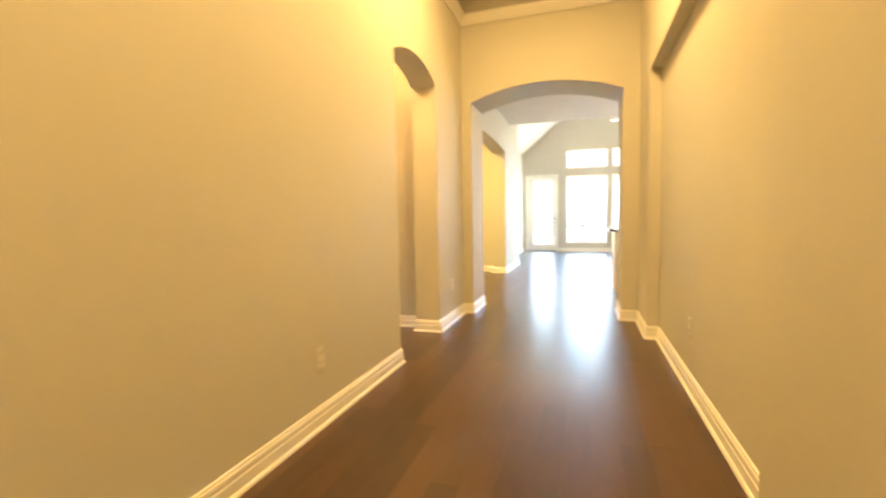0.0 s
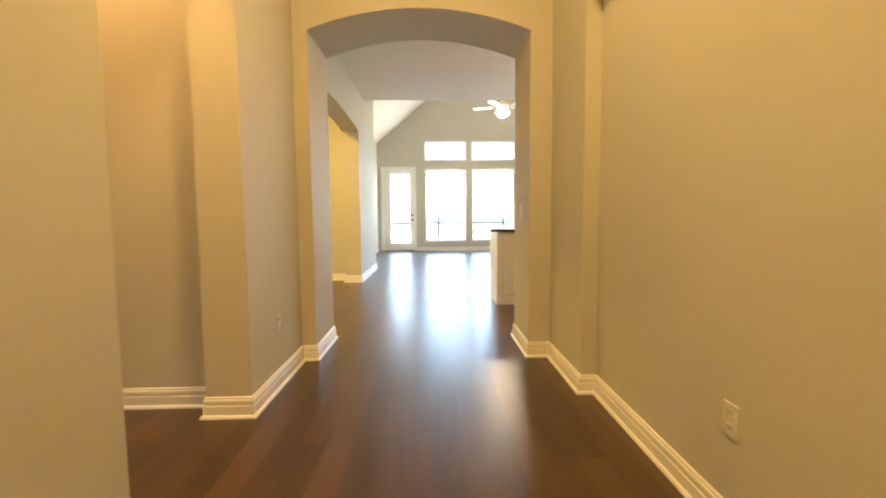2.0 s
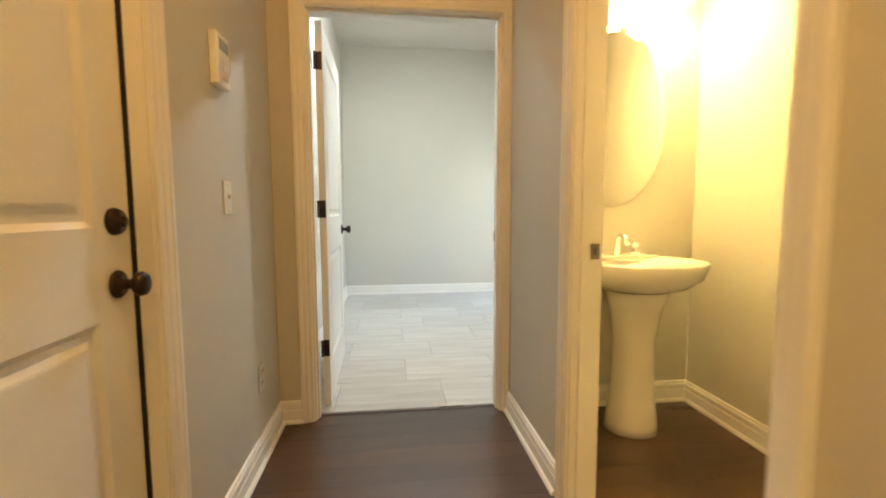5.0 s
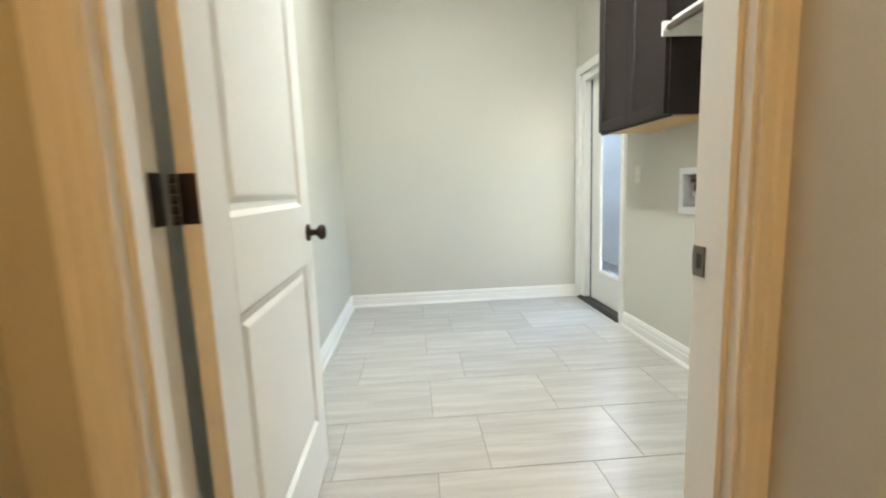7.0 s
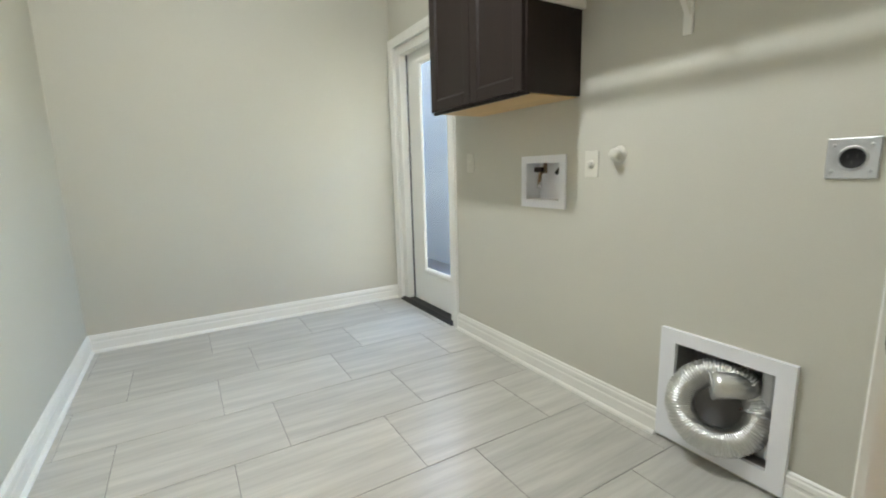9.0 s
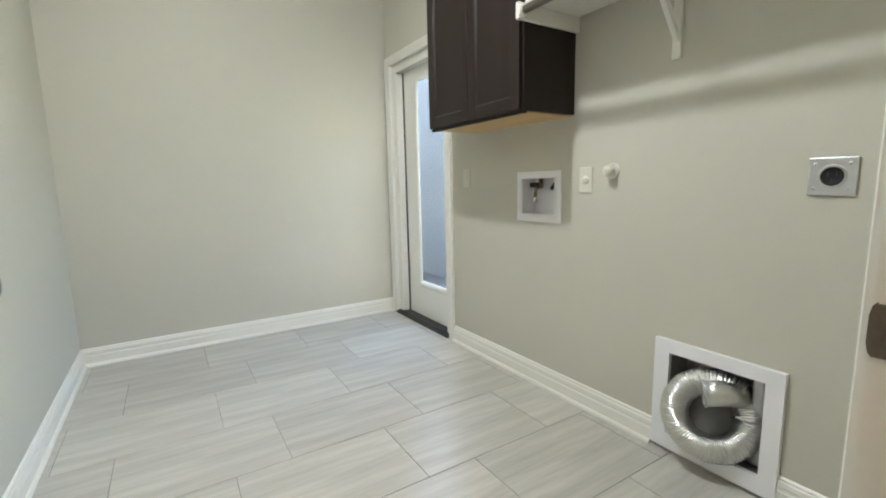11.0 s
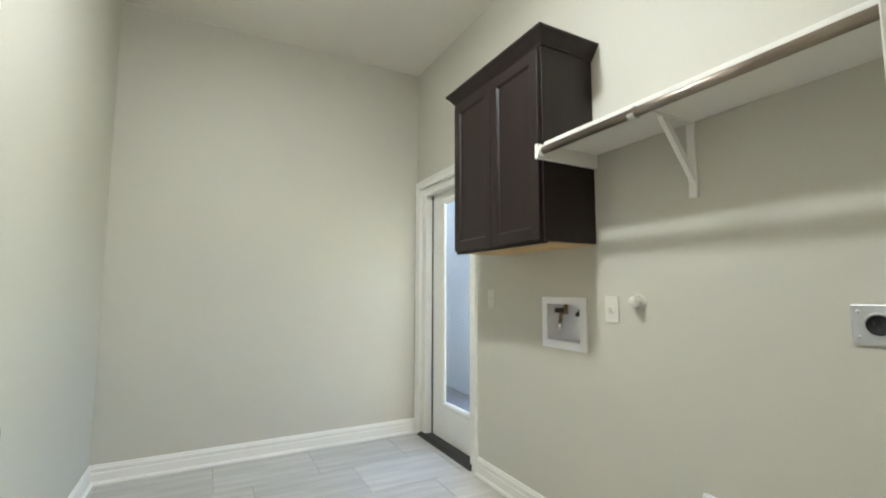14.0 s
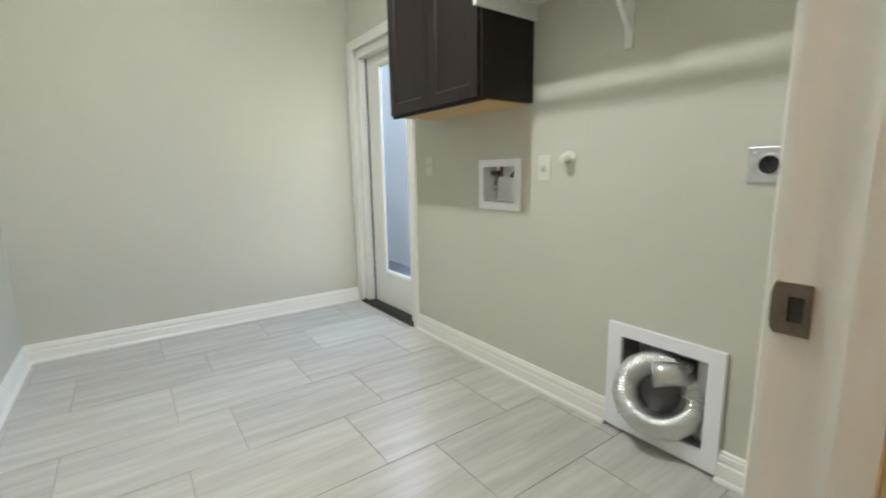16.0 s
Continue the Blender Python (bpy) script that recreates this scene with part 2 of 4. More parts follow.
def part(name, bm, material, parent, label=""):
    ob = new(name, mesh_of(name, bm, material))
    ob.parent = parent
    if label:
        ob["label"] = label
    return ob


def structure(name, bm, material, label, category="wall"):
    return tagged(new(name, mesh_of(name, bm, material)), label, category, kind="structure")


def thing(name, label, category, group="", m=None):
    ob = tagged(new(name), label, category, group)
    ob.empty_display_size = 0.1
    if m is not None:
        ob.matrix_basis = m
    return ob


def slab(axis, p0, p1, outline, bm=None):
    """A wall cut from an outline of (u, z), from p0 to p1 along the axis."""
    bm = bm or bmesh.new()
    put = (lambda u, z, p: (p, u, z)) if axis == "x" else (lambda u, z, p: (u, p, z))
    a = [bm.verts.new(put(u, z, p0)) for u, z in outline]
    b = [bm.verts.new(put(u, z, p1)) for u, z in outline]
    fs = [bm.faces.new(a), bm.faces.new(b)]
    n = len(a)
    for k in range(n):
        bm.faces.new((a[k], a[(k + 1) % n], b[(k + 1) % n], b[k]))
    for f in fs:
        f.normal_update()
    bmesh.ops.triangulate(bm, faces=fs)
    return bm


def arch(u0, u1, spring, crown, steps=20):
    """Points of a shallow arch from u0 to u1."""
    w, r = (u1 - u0) / 2, crown - spring
    rad = (w * w + r * r) / (2 * r)
    half = math.asin(w / rad)
    return [((u0 + u1) / 2 + rad * math.sin(-half + 2 * half * k / steps), crown - rad + rad * math.cos(-half + 2 * half * k / steps)) for k in range(steps + 1)]


def pierced(axis, p0, p1, u0, u1, z0, z1, holes, bm=None):
    """A wall with square holes (u0, u1, z0, z1) right through it, in one skin."""
    bm = bm or bmesh.new()
    us = sorted({u0, u1, *(h[0] for h in holes), *(h[1] for h in holes)})
    zs = sorted({z0, z1, *(max(z0, h[2]) for h in holes), *(h[3] for h in holes)})
    put = (lambda u, z, p: (p, u, z)) if axis == "x" else (lambda u, z, p: (u, p, z))
    verts = {}

    def v(u, z, p):
        key = (round(u, 5), round(z, 5), p)
        if key not in verts:
            verts[key] = bm.verts.new(put(u, z, p))
        return verts[key]

    def solid(i, j):
        if not (0 <= i < len(us) - 1 and 0 <= j < len(zs) - 1):
            return False
        cu, cz = (us[i] + us[i + 1]) / 2, (zs[j] + zs[j + 1]) / 2
        return not any(h[0] < cu < h[1] and h[2] < cz < h[3] for h in holes)

    for i in range(len(us) - 1):
        for j in range(len(zs) - 1):
            if not solid(i, j):
                continue
            a, b, c, d = us[i], us[i + 1], zs[j], zs[j + 1]
            for p in (p0, p1):
                bm.faces.new((v(a, c, p), v(b, c, p), v(b, d, p), v(a, d, p)))
            for di, dj, e in ((-1, 0, ((a, c), (a, d))), (1, 0, ((b, c), (b, d))), (0, -1, ((a, c), (b, c))), (0, 1, ((a, d), (b, d)))):
                if not solid(i + di, j + dj):
                    (ua, za), (ub, zb) = e
                    bm.faces.new((v(ua, za, p0), v(ub, zb, p0), v(ub, zb, p1), v(ua, za, p1)))
    return bm


BASE = [(d, 1.065 * h) for d, h in ((0, 0), (0.029, 0), (0.028, 0.008), (0.022, 0.015), (0.016, 0.017), (0.016, 0.060), (0.0125, 0.065), (0.0125, 0.075), (0.015, 0.078), (0.0135, 0.091), (0.009, 0.096), (0.009, 0.103), (0.004, 0.107), (0, 0.107))]
CASE = [(0.0, 0.0), (0.0, 0.010), (0.006, 0.013), (0.020, 0.0135), (0.026, 0.017), (0.045, 0.018), (0.050, 0.021), (0.062, 0.021), (0.066, 0.017), (0.066, 0.0)]


def baseboard(path, label="white stepped wooden baseboard along a beige wall"):
    """The room lies to the left of the path."""
    bm = sweep(path, BASE, lambda u, v, h: (u, v, h))
    return structure("baseboard", bm, TRIM, label, "baseboard")


def casing(axis, face, way, u0, u1, top, label="white moulded door casing"):
    """Trim round an opening on the wall face; way: +1 or -1, the side into which it stands proud."""
    bm = bmesh.new()
    path = [(u0, 0.0), (u0, top), (u1, top), (u1, 0.0)]
    put = (lambda u, v, h: (face + way * h, u, v)) if axis == "x" else (lambda u, v, h: (u, face + way * h, v))
    sweep(path, CASE, put, bm=bm)
    return structure("door_trim", bm, TRIM, label, "door trim")


def jamb(axis, p0, p1, u0, u1, top, stop=None, t=0.018):
    """The lining of a door opening (inside it), with its stop."""
    bm = bmesh.new()
    put = (lambda u, v, h: (h, u, v)) if axis == "x" else (lambda u, v, h: (u, h, v))
    sweep([(u0, 0.0), (u0, top), (u1, top), (u1, 0.0)], [(-t, p0), (0, p0), (0, p1), (-t, p1)], put, bm=bm)
    if stop:
        sweep([(u0 + t, 0.0), (u0 + t, top - t), (u1 - t, top - t), (u1 - t, 0.0)], [(-0.011, stop[0]), (0, stop[0]), (0, stop[1]), (-0.011, stop[1])], put, bm=bm)
    return structure("door_jamb", bm, TRIM, "white painted door jamb with a stop", "door jamb")


# ---- the setting ----
TOP = 3.62
structure("wall_hall_left", slab("x", -1.36, -1.12, [(-2.6, -0.03), (2.755, -0.03), *arch(2.755, 3.70, 2.33, 2.445), (3.70, -0.03), (4.62, -0.03), (4.62, TOP), (-2.6, TOP)]), WALL, "beige painted hall wall with an arched side opening")
structure("wall_hall_right", boxed(0.83, 1.0, -2.6, 4.62, -0.03, TOP), WALL, "beige painted hall wall at the back of a niche")
structure("wall_hall_niche", slab("x", 0.735, 0.829, [(-2.6, -0.03), (1.33, -0.03), (1.33, 2.33), (3.93, 2.33), (3.93, -0.03), (4.62, -0.03), (4.62, TOP), (-2.6, TOP)]), WALL, "beige painted wall layer framing a shallow niche")
structure("wall_arch", slab("y", 4.62, 5.20, [(-1.36, -0.03), (-1.015, -0.03), *arch(-1.015, 0.575, 2.385, 2.535, 28), (0.575, -0.03), (1.0, -0.03), (1.0, TOP), (-1.36, TOP)]), WALL, "deep beige wall with a wide shallow archway")
structure("wall_hall_end", boxed(-1.36, 1.0, -2.75, -2.6, -0.03, TOP), WALL, "plain beige wall closing the hall")
structure("ceiling_hall", boxed(-1.36, 1.0, -2.75, 5.2, 3.56, 3.70), CEIL, "white painted hall ceiling above the crown", "ceiling")
crown = sweep([(-1.12, -2.6), (0.735, -2.6), (0.735, 4.62), (-1.12, 4.62)], [(0, 3.235), (0.012, 3.235), (0.018, 3.25), (0.045, 3.285), (0.062, 3.30), (0.066, 3.32), (0.066, 3.335), (0, 3.335)], lambda u, v, h: (u, v, h), closed=True)
structure("crown_trim", crown, TRIM, "white crown moulding round the top of the hall", "crown moulding")

# vestibule and powder room
structure("wall_vestibule_south", pierced("y", 2.49, 2.66, -3.64, -1.36, -0.03, 3.05, [(-2.555, -1.615, -1, 2.065)]), WALL, "beige painted wall with a closed panelled door")
structure("wall_powder_front", pierced("y", 3.845, 3.945, -3.64, -1.36, -0.03, 3.05, [(-2.848, -2.012, -1, 2.065)]), WALL, "beige painted wall with the powder room doorway")
structure("wall_laundry_front", pierced("x", -3.765, -3.64, 2.53, 4.95, -0.03, 3.15, [(2.821, 3.811, -1, 2.065)]), WALL, "beige painted wall with the laundry doorway")
structure("wall_powder_back", boxed(-3.64, -1.36, 4.88, 5.0, -0.03, 3.05), WALL, "plain beige powder room wall")
structure("ceiling_vestibule", boxed(-3.64, -1.36, 2.54, 5.0, 3.05, 3.15), CEIL, "white painted ceiling over vestibule and powder room", "ceiling")
structure("wall_garage", boxed(-3.64, -1.36, 1.9, 2.0, -0.03, 3.05), WALL, "plain wall beyond the closed door")

# laundry room
structure("wall_laundry_left", boxed(-7.205, -3.765, 2.53, 2.645, -0.03, 3.15), WALL, "plain beige laundry wall")
structure("wall_laundry_far", boxed(-7.205, -7.08, 2.645, 4.95, -0.03, 3.15), WALL, "plain beige laundry end wall")
structure("wall_laundry_right", pierced("y", 4.825, 4.95, -7.08, -3.765, -0.03, 3.15, [(-7.025, -6.155, -1, 2.07), (-5.43, -5.17, 0.918, 1.122), (-4.57, -4.22, 0.072, 0.425)]), WALL, "beige laundry wall with utility boxes and a glazed door")
structure("ceiling_laundry", boxed(-7.205, -3.64, 2.50, 4.95, 3.10, 3.22), CEIL, "white painted laundry ceiling", "ceiling")

# living room beyond the arch
structure("wall_living_left", slab("x", -1.55, -1.29, [(5.20, -0.03), (5.60, -0.03), *arch(5.60, 8.45, 2.40, 2.46), (8.45, -0.03), (10.3, -0.03), (10.3, 5.2), (5.20, 5.2)]), WALL, "pale wall with a wide arched side opening")
structure("wall_living_recess", boxed(-1.90, -1.75, 10.3, 14.52, -0.03, 5.2), WALL, "pale wall beside the patio door")
structure("wall_living_return", boxed(-1.90, -1.55, 10.15, 10.3, -0.03, 5.2), WALL, "short return wall")
structure("wall_living_right", boxed(5.2, 5.35, 5.08, 14.70, -0.03, 5.2), WALL, "plain pale living room wall")
structure("wall_living_south", boxed(1.0, 5.2, 5.08, 5.20, -0.03, 3.62), WALL, "plain pale kitchen wall")
structure("wall_corridor_north", boxed(-3.42, -1.55, 8.69, 8.81, -0.03, 3.05), WALL, "beige side corridor wall lit warm")
structure("wall_corridor_west", boxed(-3.42, -3.30, 5.0, 8.69, -0.03, 3.05), WALL, "plain beige corridor end wall")
structure("wall_corridor_south", boxed(-3.30, -1.55, 5.0, 5.12, -0.03, 3.05), WALL, "plain beige corridor wall")
structure("ceiling_corridor", boxed(-3.42, -1.55, 5.0, 8.81, 3.05, 3.15), CEIL, "white painted corridor ceiling", "ceiling")
structure("ceiling_kitchen", boxed(-1.29, 5.2, 5.20, 9.15, 3.05, 3.18), CEIL, "flat white kitchen ceiling", "ceiling")
structure("wall_gable", boxed(-1.29, 5.2, 9.03, 9.15, 3.18, 5.2), WALL, "pale wall above the flat ceiling")
vault = bmesh.new()
vs = [(-1.76, 3.17), (0.62, 5.16), (5.2, 5.16), (5.2, 5.30), (0.55, 5.30), (-1.90, 3.20)]
slab("y", 9.15, 14.70, vs, vault)
structure("ceiling_vault", vault, CEIL, "white sloping vaulted ceiling of the living room", "ceiling")
FAR = 14.52
LOW = [(-0.355, 0.89), (1.04, 2.32), (2.47, 3.72)]
holes = [(-1.60, -0.66, -1, 2.44)]
for a, b in LOW:
    holes += [(a, b, 0.285, 2.43), (a, b, 2.67, 3.235)]
structure("wall_living_far", pierced("y", FAR, 14.70, -1.90, 5.2, -0.03, 5.3, holes), WALL, "pale living room end wall full of windows")


def window(number, a, b, z0, z1):
    w = tagged(new("window_%d" % number), "white framed window pane over the patio, bright daylight behind", "window", kind="structure")
    fr = pierced("y", FAR + 0.05, FAR + 0.11, a, b, z0, z1, [(a + 0.045, b - 0.045, z0 + 0.045, z1 - 0.045)])
    part("window_frame", fr, TRIM, w)
    g = part("pane", boxed(a + 0.045, b - 0.045, FAR + 0.075, FAR + 0.081, z0 + 0.045, z1 - 0.045), GLASS, w, "clear glass pane")
    g.visible_shadow = False
    part("window_sill", boxed(a - 0.03, b + 0.03, FAR - 0.03, FAR + 0.05, z0 - 0.022, z0 - 0.001, bevel=0.004), TRIM, w)


k = 1
for a, b in LOW:
    window(k, a, b, 0.285, 2.43)
    window(k + 1, a, b, 2.67, 3.235)
    k += 2

# trim
baseboard([(-1.545, 2.66), (-1.36, 2.66), (-1.36, 2.755), (-1.12, 2.755), (-1.12, -2.6), (0.735, -2.6), (0.735, 1.33), (0.83, 1.33), (0.83, 3.93), (0.735, 3.93), (0.735, 4.62), (0.575, 4.62), (0.575, 5.20), (1.0, 5.20)])
baseboard([(-3.64, 2.775), (-3.64, 2.66), (-2.625, 2.66)])
baseboard([(-1.55, 5.60), (-1.29, 5.60), (-1.29, 5.20), (-1.015, 5.20), (-1.015, 4.62), (-1.12, 4.62), (-1.12, 3.70), (-1.36, 3.70), (-1.36, 3.845), (-1.945, 3.845)])
baseboard([(-2.915, 3.845), (-3.62, 3.845)])
baseboard([(-1.36, 3.945), (-1.36, 4.88), (-3.64, 4.88), (-3.64, 3.945), (-2.915, 3.945)], "white stepped baseboard in the powder room")
baseboard([(-1.55, 8.69), (-3.30, 8.69), (-3.30, 5.12), (-1.55, 5.12)], "white baseboard in the side corridor")
baseboard([(5.2, 5.20), (5.2, FAR), (-0.60, FAR)], "white baseboard under the windows")
baseboard([(-1.75, FAR), (-1.75, 10.3), (-1.29, 10.3), (-1.29, 8.45), (-1.55, 8.45), (-1.55, 8.69)], "white baseboard along the pale living room wall")
baseboard([(-3.765, 4.825), (-4.175, 4.825)], "white stepped baseboard in the laundry room")
baseboard([(-4.62, 4.825), (-6.105, 4.825)], "white stepped baseboard below the washer box")
baseboard([(-7.08, 4.825), (-7.08, 2.645), (-3.765, 2.645), (-3.765, 2.769)], "white stepped baseboard round the laundry room")
baseboard([(-3.765, 3.868), (-3.765, 4.825)], "white stepped baseboard in the laundry room")

casing("x", -3.64, 1, 2.832, 3.800, 2.052, "white moulded casing round the laundry doorway")
casing("x", -3.765, -1, 2.832, 3.800, 2.052, "white moulded casing inside the laundry doorway")
jamb("x", -3.766, -3.639, 2.822, 3.810, 2.064, stop=(-3.70, -3.665))
casing("y", 3.845, -1, -2.84, -2.02, 2.052, "white moulded casing round the powder room doorway")
casing("y", 3.945, 1, -2.84, -2.02, 2.052, "white moulded casing inside the powder room doorway")
jamb("y", 3.844, 3.946, -2.847, -2.013, 2.064, stop=(3.870, 3.900))
casing("y", 2.66, 1, -2.548, -1.622, 2.052, "white moulded casing round the closed door")
jamb("y", 2.489, 2.661, -2.554, -1.616, 2.064)
casing("y", 4.825, -1, -7.003, -6.175, 2.045, "white casing round the glazed back door")
jamb("y", 4.824, 4.951, -7.024, -6.156, 2.069)
casing("y", FAR, -1, -1.59, -0.67, 2.43, "white casing round the patio door")
jamb("y", FAR - 0.001, 14.701, -1.599, -0.661, 2.439)


# ---- doors ----
def nested(bm, x0, x1, z0, z1, y, into, rings):
    """A moulded panel: rings of (inset, depth) from the edge to the flat middle."""
    last = None
    for inset, depth in rings:
        yy = y + into * depth
        ring = [bm.verts.new(p) for p in ((x0 + inset, yy, z0 + inset), (x1 - inset, yy, z0 + inset), (x1 - inset, yy, z1 - inset), (x0 + inset, yy, z1 - inset))]
        if last:
            for i in range(4):
                bm.faces.new((last[i], last[(i + 1) % 4], ring[(i + 1) % 4], ring[i]))
        last = ring
    bm.faces.new(last)


def knob(parent, m, label="dark bronze door knob"):
    k = part("door_knob", lathe([(0, 0), (0.032, 0), (0.032, 0.004), (0.028, 0.009), (0.013, 0.011), (0.011, 0.030), (0.016, 0.036), (0.026, 0.043), (0.0285, 0.052), (0.025, 0.061), (0.014, 0.066), (0, 0.067)], m), BRONZE, parent, label)
    return k


def panel_door(name, label, w, h, t, kind="", st=0.125):
    """A two-panel door from its hinge edge (x = 0) along +x; faces at y = 0 and y = -t."""
    d = tagged(new(name), label, "door", kind=kind)
    rails = [(0.0, 0.225), (0.826, 1.03), (h - 0.125, h)]
    bm = bmesh.new()
    box(bm, 0, st, -t, 0, 0, h, 0.0015)
    box(bm, w - st, w, -t, 0, 0, h, 0.0015)
    for a, b in rails:
        box(bm, st, w - st, -t, 0, a, b)
    part("leaf", bm, DOOR, d)
    for (_, a), (b, _) in zip(rails, rails[1:]):
        pb = bmesh.new()
        rings = [(0.0, 0.0), (0.006, 0.004), (0.014, 0.010), (0.030, 0.0105), (0.044, 0.004), (0.050, 0.003)]
        nested(pb, st, w - st, a, b, 0, -1, rings)
        nested(pb, st, w - st, a, b, -t, 1, rings)
        part("panel", pb, DOOR, d)
    return d


# laundry door, swung open flat against the room's left side
leaf_w = 0.885
ld = panel_door("door_1", "white two-panel laundry door standing open", leaf_w, 2.03, 0.035, "structure")
LAUNDRY = pose(-0.095, 0.02, 0)  # the laundry fittings share this base
ld.matrix_basis = pose(-3.790, 2.857, 0.012, 0, 0, 180 + LEAF)
knob(ld, pose(leaf_w - 0.06, -0.035, 0.932, 90, 0, 0))
knob(ld, pose(leaf_w - 0.06, 0.0, 0.932, -90, 0, 0))
part("latch_plate", boxed(leaf_w - 0.0005, leaf_w + 0.0015, -0.030, -0.005, 0.885, 0.945), BRONZE, ld, "dark bronze latch plate")
for zz in (0.322, 1.073, 1.832):
    hb = bmesh.new()
    box(hb, -0.0025, 0.0, -0.033, -0.002, zz - 0.045, zz + 0.045, 0.0008)
    box(hb, -0.060, -0.022, 0.0140, 0.0160, zz - 0.045, zz + 0.045, 0.0008)
    for j in range(5):
        lathe([(0, 0), (0.0068, 0), (0.0068, 0.0168), (0, 0.0168)], Matrix.Translation((-0.010, 0.003, zz - 0.045 + 0.018 * j)), 10, hb)
    part("hinge", hb, BRONZE, ld, "dark bronze butt hinge")
strike = tagged(new("strike_plate"), "dark bronze strike plate in the white laundry jamb", "strike plate", "strike plates")
part("plate", pierced("y", 3.7890, 3.7925, -3.762, -3.732, 0.907, 0.963, [(-3.752, -3.738, 0.921, 0.949)]), LIGHT_BRONZE, strike)
part("latch_hole_shade", boxed(-3.752, -3.738, 3.7905, 3.7925, 0.921, 0.949), SLOT, strike, "dark block standing in for the shade in the latch hole")
lip = bmesh.new()
slab("y", 3.7915, 3.7935, [(-3.762, 0.905), (-3.762, 0.965), (-3.766, 0.960), (-3.768, 0.950), (-3.768, 0.920), (-3.766, 0.910)], lip)
part("lip", lip, LIGHT_BRONZE, strike, "rounded strike lip")
strike = tagged(new("strike_plate"), "dark bronze strike plate in the powder room jamb", "strike plate", "strike plates")
part("plate", pierced("x", -2.8305, -2.8265, 3.908, 3.939, 0.907, 0.960, [(3.916, 3.929, 0.92, 0.947)]), LIGHT_BRONZE, strike)
part("latch_hole_shade", boxed(-2.8295, -2.8275, 3.916, 3.929, 0.92, 0.947), SLOT, strike, "dark block standing in for the shade in the latch hole")

# powder room door, swung into the room against its right side
pd = panel_door("door_2", "white two-panel powder room door standing open inward", 0.76, 2.03, 0.035, "structure")
pd.matrix_basis = pose(-2.055, 3.965, 0.012, 0, 0, 88)
knob(pd, pose(0.70, 0.0, 0.915, -90, 0, 0))
# closed door with a deadbolt
gd = panel_door("door_3", "closed two-panel door with bronze knob and deadbolt", 0.894, 2.03, 0.042, "structure")
gd.matrix_basis = pose(-1.638, 2.570, 0.012, 0, 0, 180)
knob(gd, pose(0.894 - 0.062, -0.042, 0.90, 90, 0, 0))
part("deadbolt", lathe([(0, 0), (0.031, 0), (0.031, 0.006), (0.026, 0.016), (0.012, 0.018), (0.012, 0.026), (0, 0.027)], pose(0.894 - 0.062, -0.042, 1.042, 90, 0, 0)), BRONZE, gd, "dark bronze deadbolt turn")
part("weatherstrip", boxed(0.8945, 0.9025, -0.052, 0.0, 0.0, 2.03), BLACK, gd, "black weatherstrip")

# glazed back door of the laundry
ed = tagged(new("door_4"), "white back door with one full-height glass pane", "door", kind="structure")
DX0, DX1, DY = -6.826, -6.083, 4.884
GX0, GX1, GZ0, GZ1 = -6.632, -6.145, 0.285, 1.905
ed.matrix_basis = LAUNDRY
part("leaf", pierced("y", DY, DY + 0.009, DX0, DX1, 0.022, 2.042, [(GX0, GX1, GZ0, GZ1)]), DOOR, ed)
part("outer_leaf", pierced("y", DY + 0.009, DY + 0.045, DX0, DX1, 0.022, 2.042, [(GX0 - 0.10, GX1 + 0.04, GZ0 - 0.06, GZ1 + 0.06)]), DOOR, ed)
lite = bmesh.new()
sweep([(GX0, GZ0), (GX1, GZ0), (GX1, GZ1), (GX0, GZ1)], [(-0.012, 0.0), (-0.012, -0.010), (0.000, -0.015), (0.020, -0.013), (0.030, -0.006), (0.034, 0.0)], lambda u, v, h: (u, DY + h, v), closed=True, bm=lite)
part("glazing_frame", lite, DOOR, ed, "white raised glazing frame")
g = part("pane", boxed(GX0 + 0.0005, GX1 - 0.0005, DY + 0.002, DY + 0.008, GZ0 + 0.0005, GZ1 - 0.0005), GLASS, ed, "clear glass pane")
g.visible_shadow = False
part("weatherstrip", boxed(DX0 - 0.015, DX0 + 0.005, DY - 0.006, DY - 0.0005, 0.022, 2.036), BLACK, ed, "black weatherstrip")
part("weatherstrip", boxed(DX0 + 0.004, DX1 - 0.004, DY - 0.006, DY - 0.0005, 2.024, 2.034), BLACK, ed, "black weatherstrip")
# the stop that the door closes against
stop = bmesh.new()
sweep([(-7.004, 0.021), (-7.004, 2.050), (-6.174, 2.050), (-6.174, 0.021)], [(-0.068, 4.845), (-0.066, 4.842), (0.0, 4.842), (0.0, 4.897), (-0.068, 4.897)], lambda u, v, h: (u, h, v), bm=stop)
structure("door_stop", stop, TRIM, "white rebate stop round the glazed back door", "door jamb")
th = bmesh.new()
slab("x", -7.005, -6.176, [(4.800, 0.001), (4.955, 0.001), (4.955, 0.020), (4.835, 0.020), (4.800, 0.008)], th)
structure("threshold", th, BLACK, "black metal threshold under the back door", "threshold")

# patio door of the living room
pt = tagged(new("door_5"), "white patio door with a tall glass pane", "door", kind="structure")
part("leaf", pierced("y", FAR + 0.06, FAR + 0.105, -1.578, -0.682, 0.02, 2.418, [(-1.375, -0.80, 0.24, 2.30)]), DOOR, pt)
g = part("pane", boxed(-1.375, -0.80, FAR + 0.078, FAR + 0.086, 0.24, 2.30), GLASS, pt, "clear glass pane")
g.visible_shadow = False
knob(pt, pose(-0.74, FAR + 0.06, 0.93, 90, 0, 0))
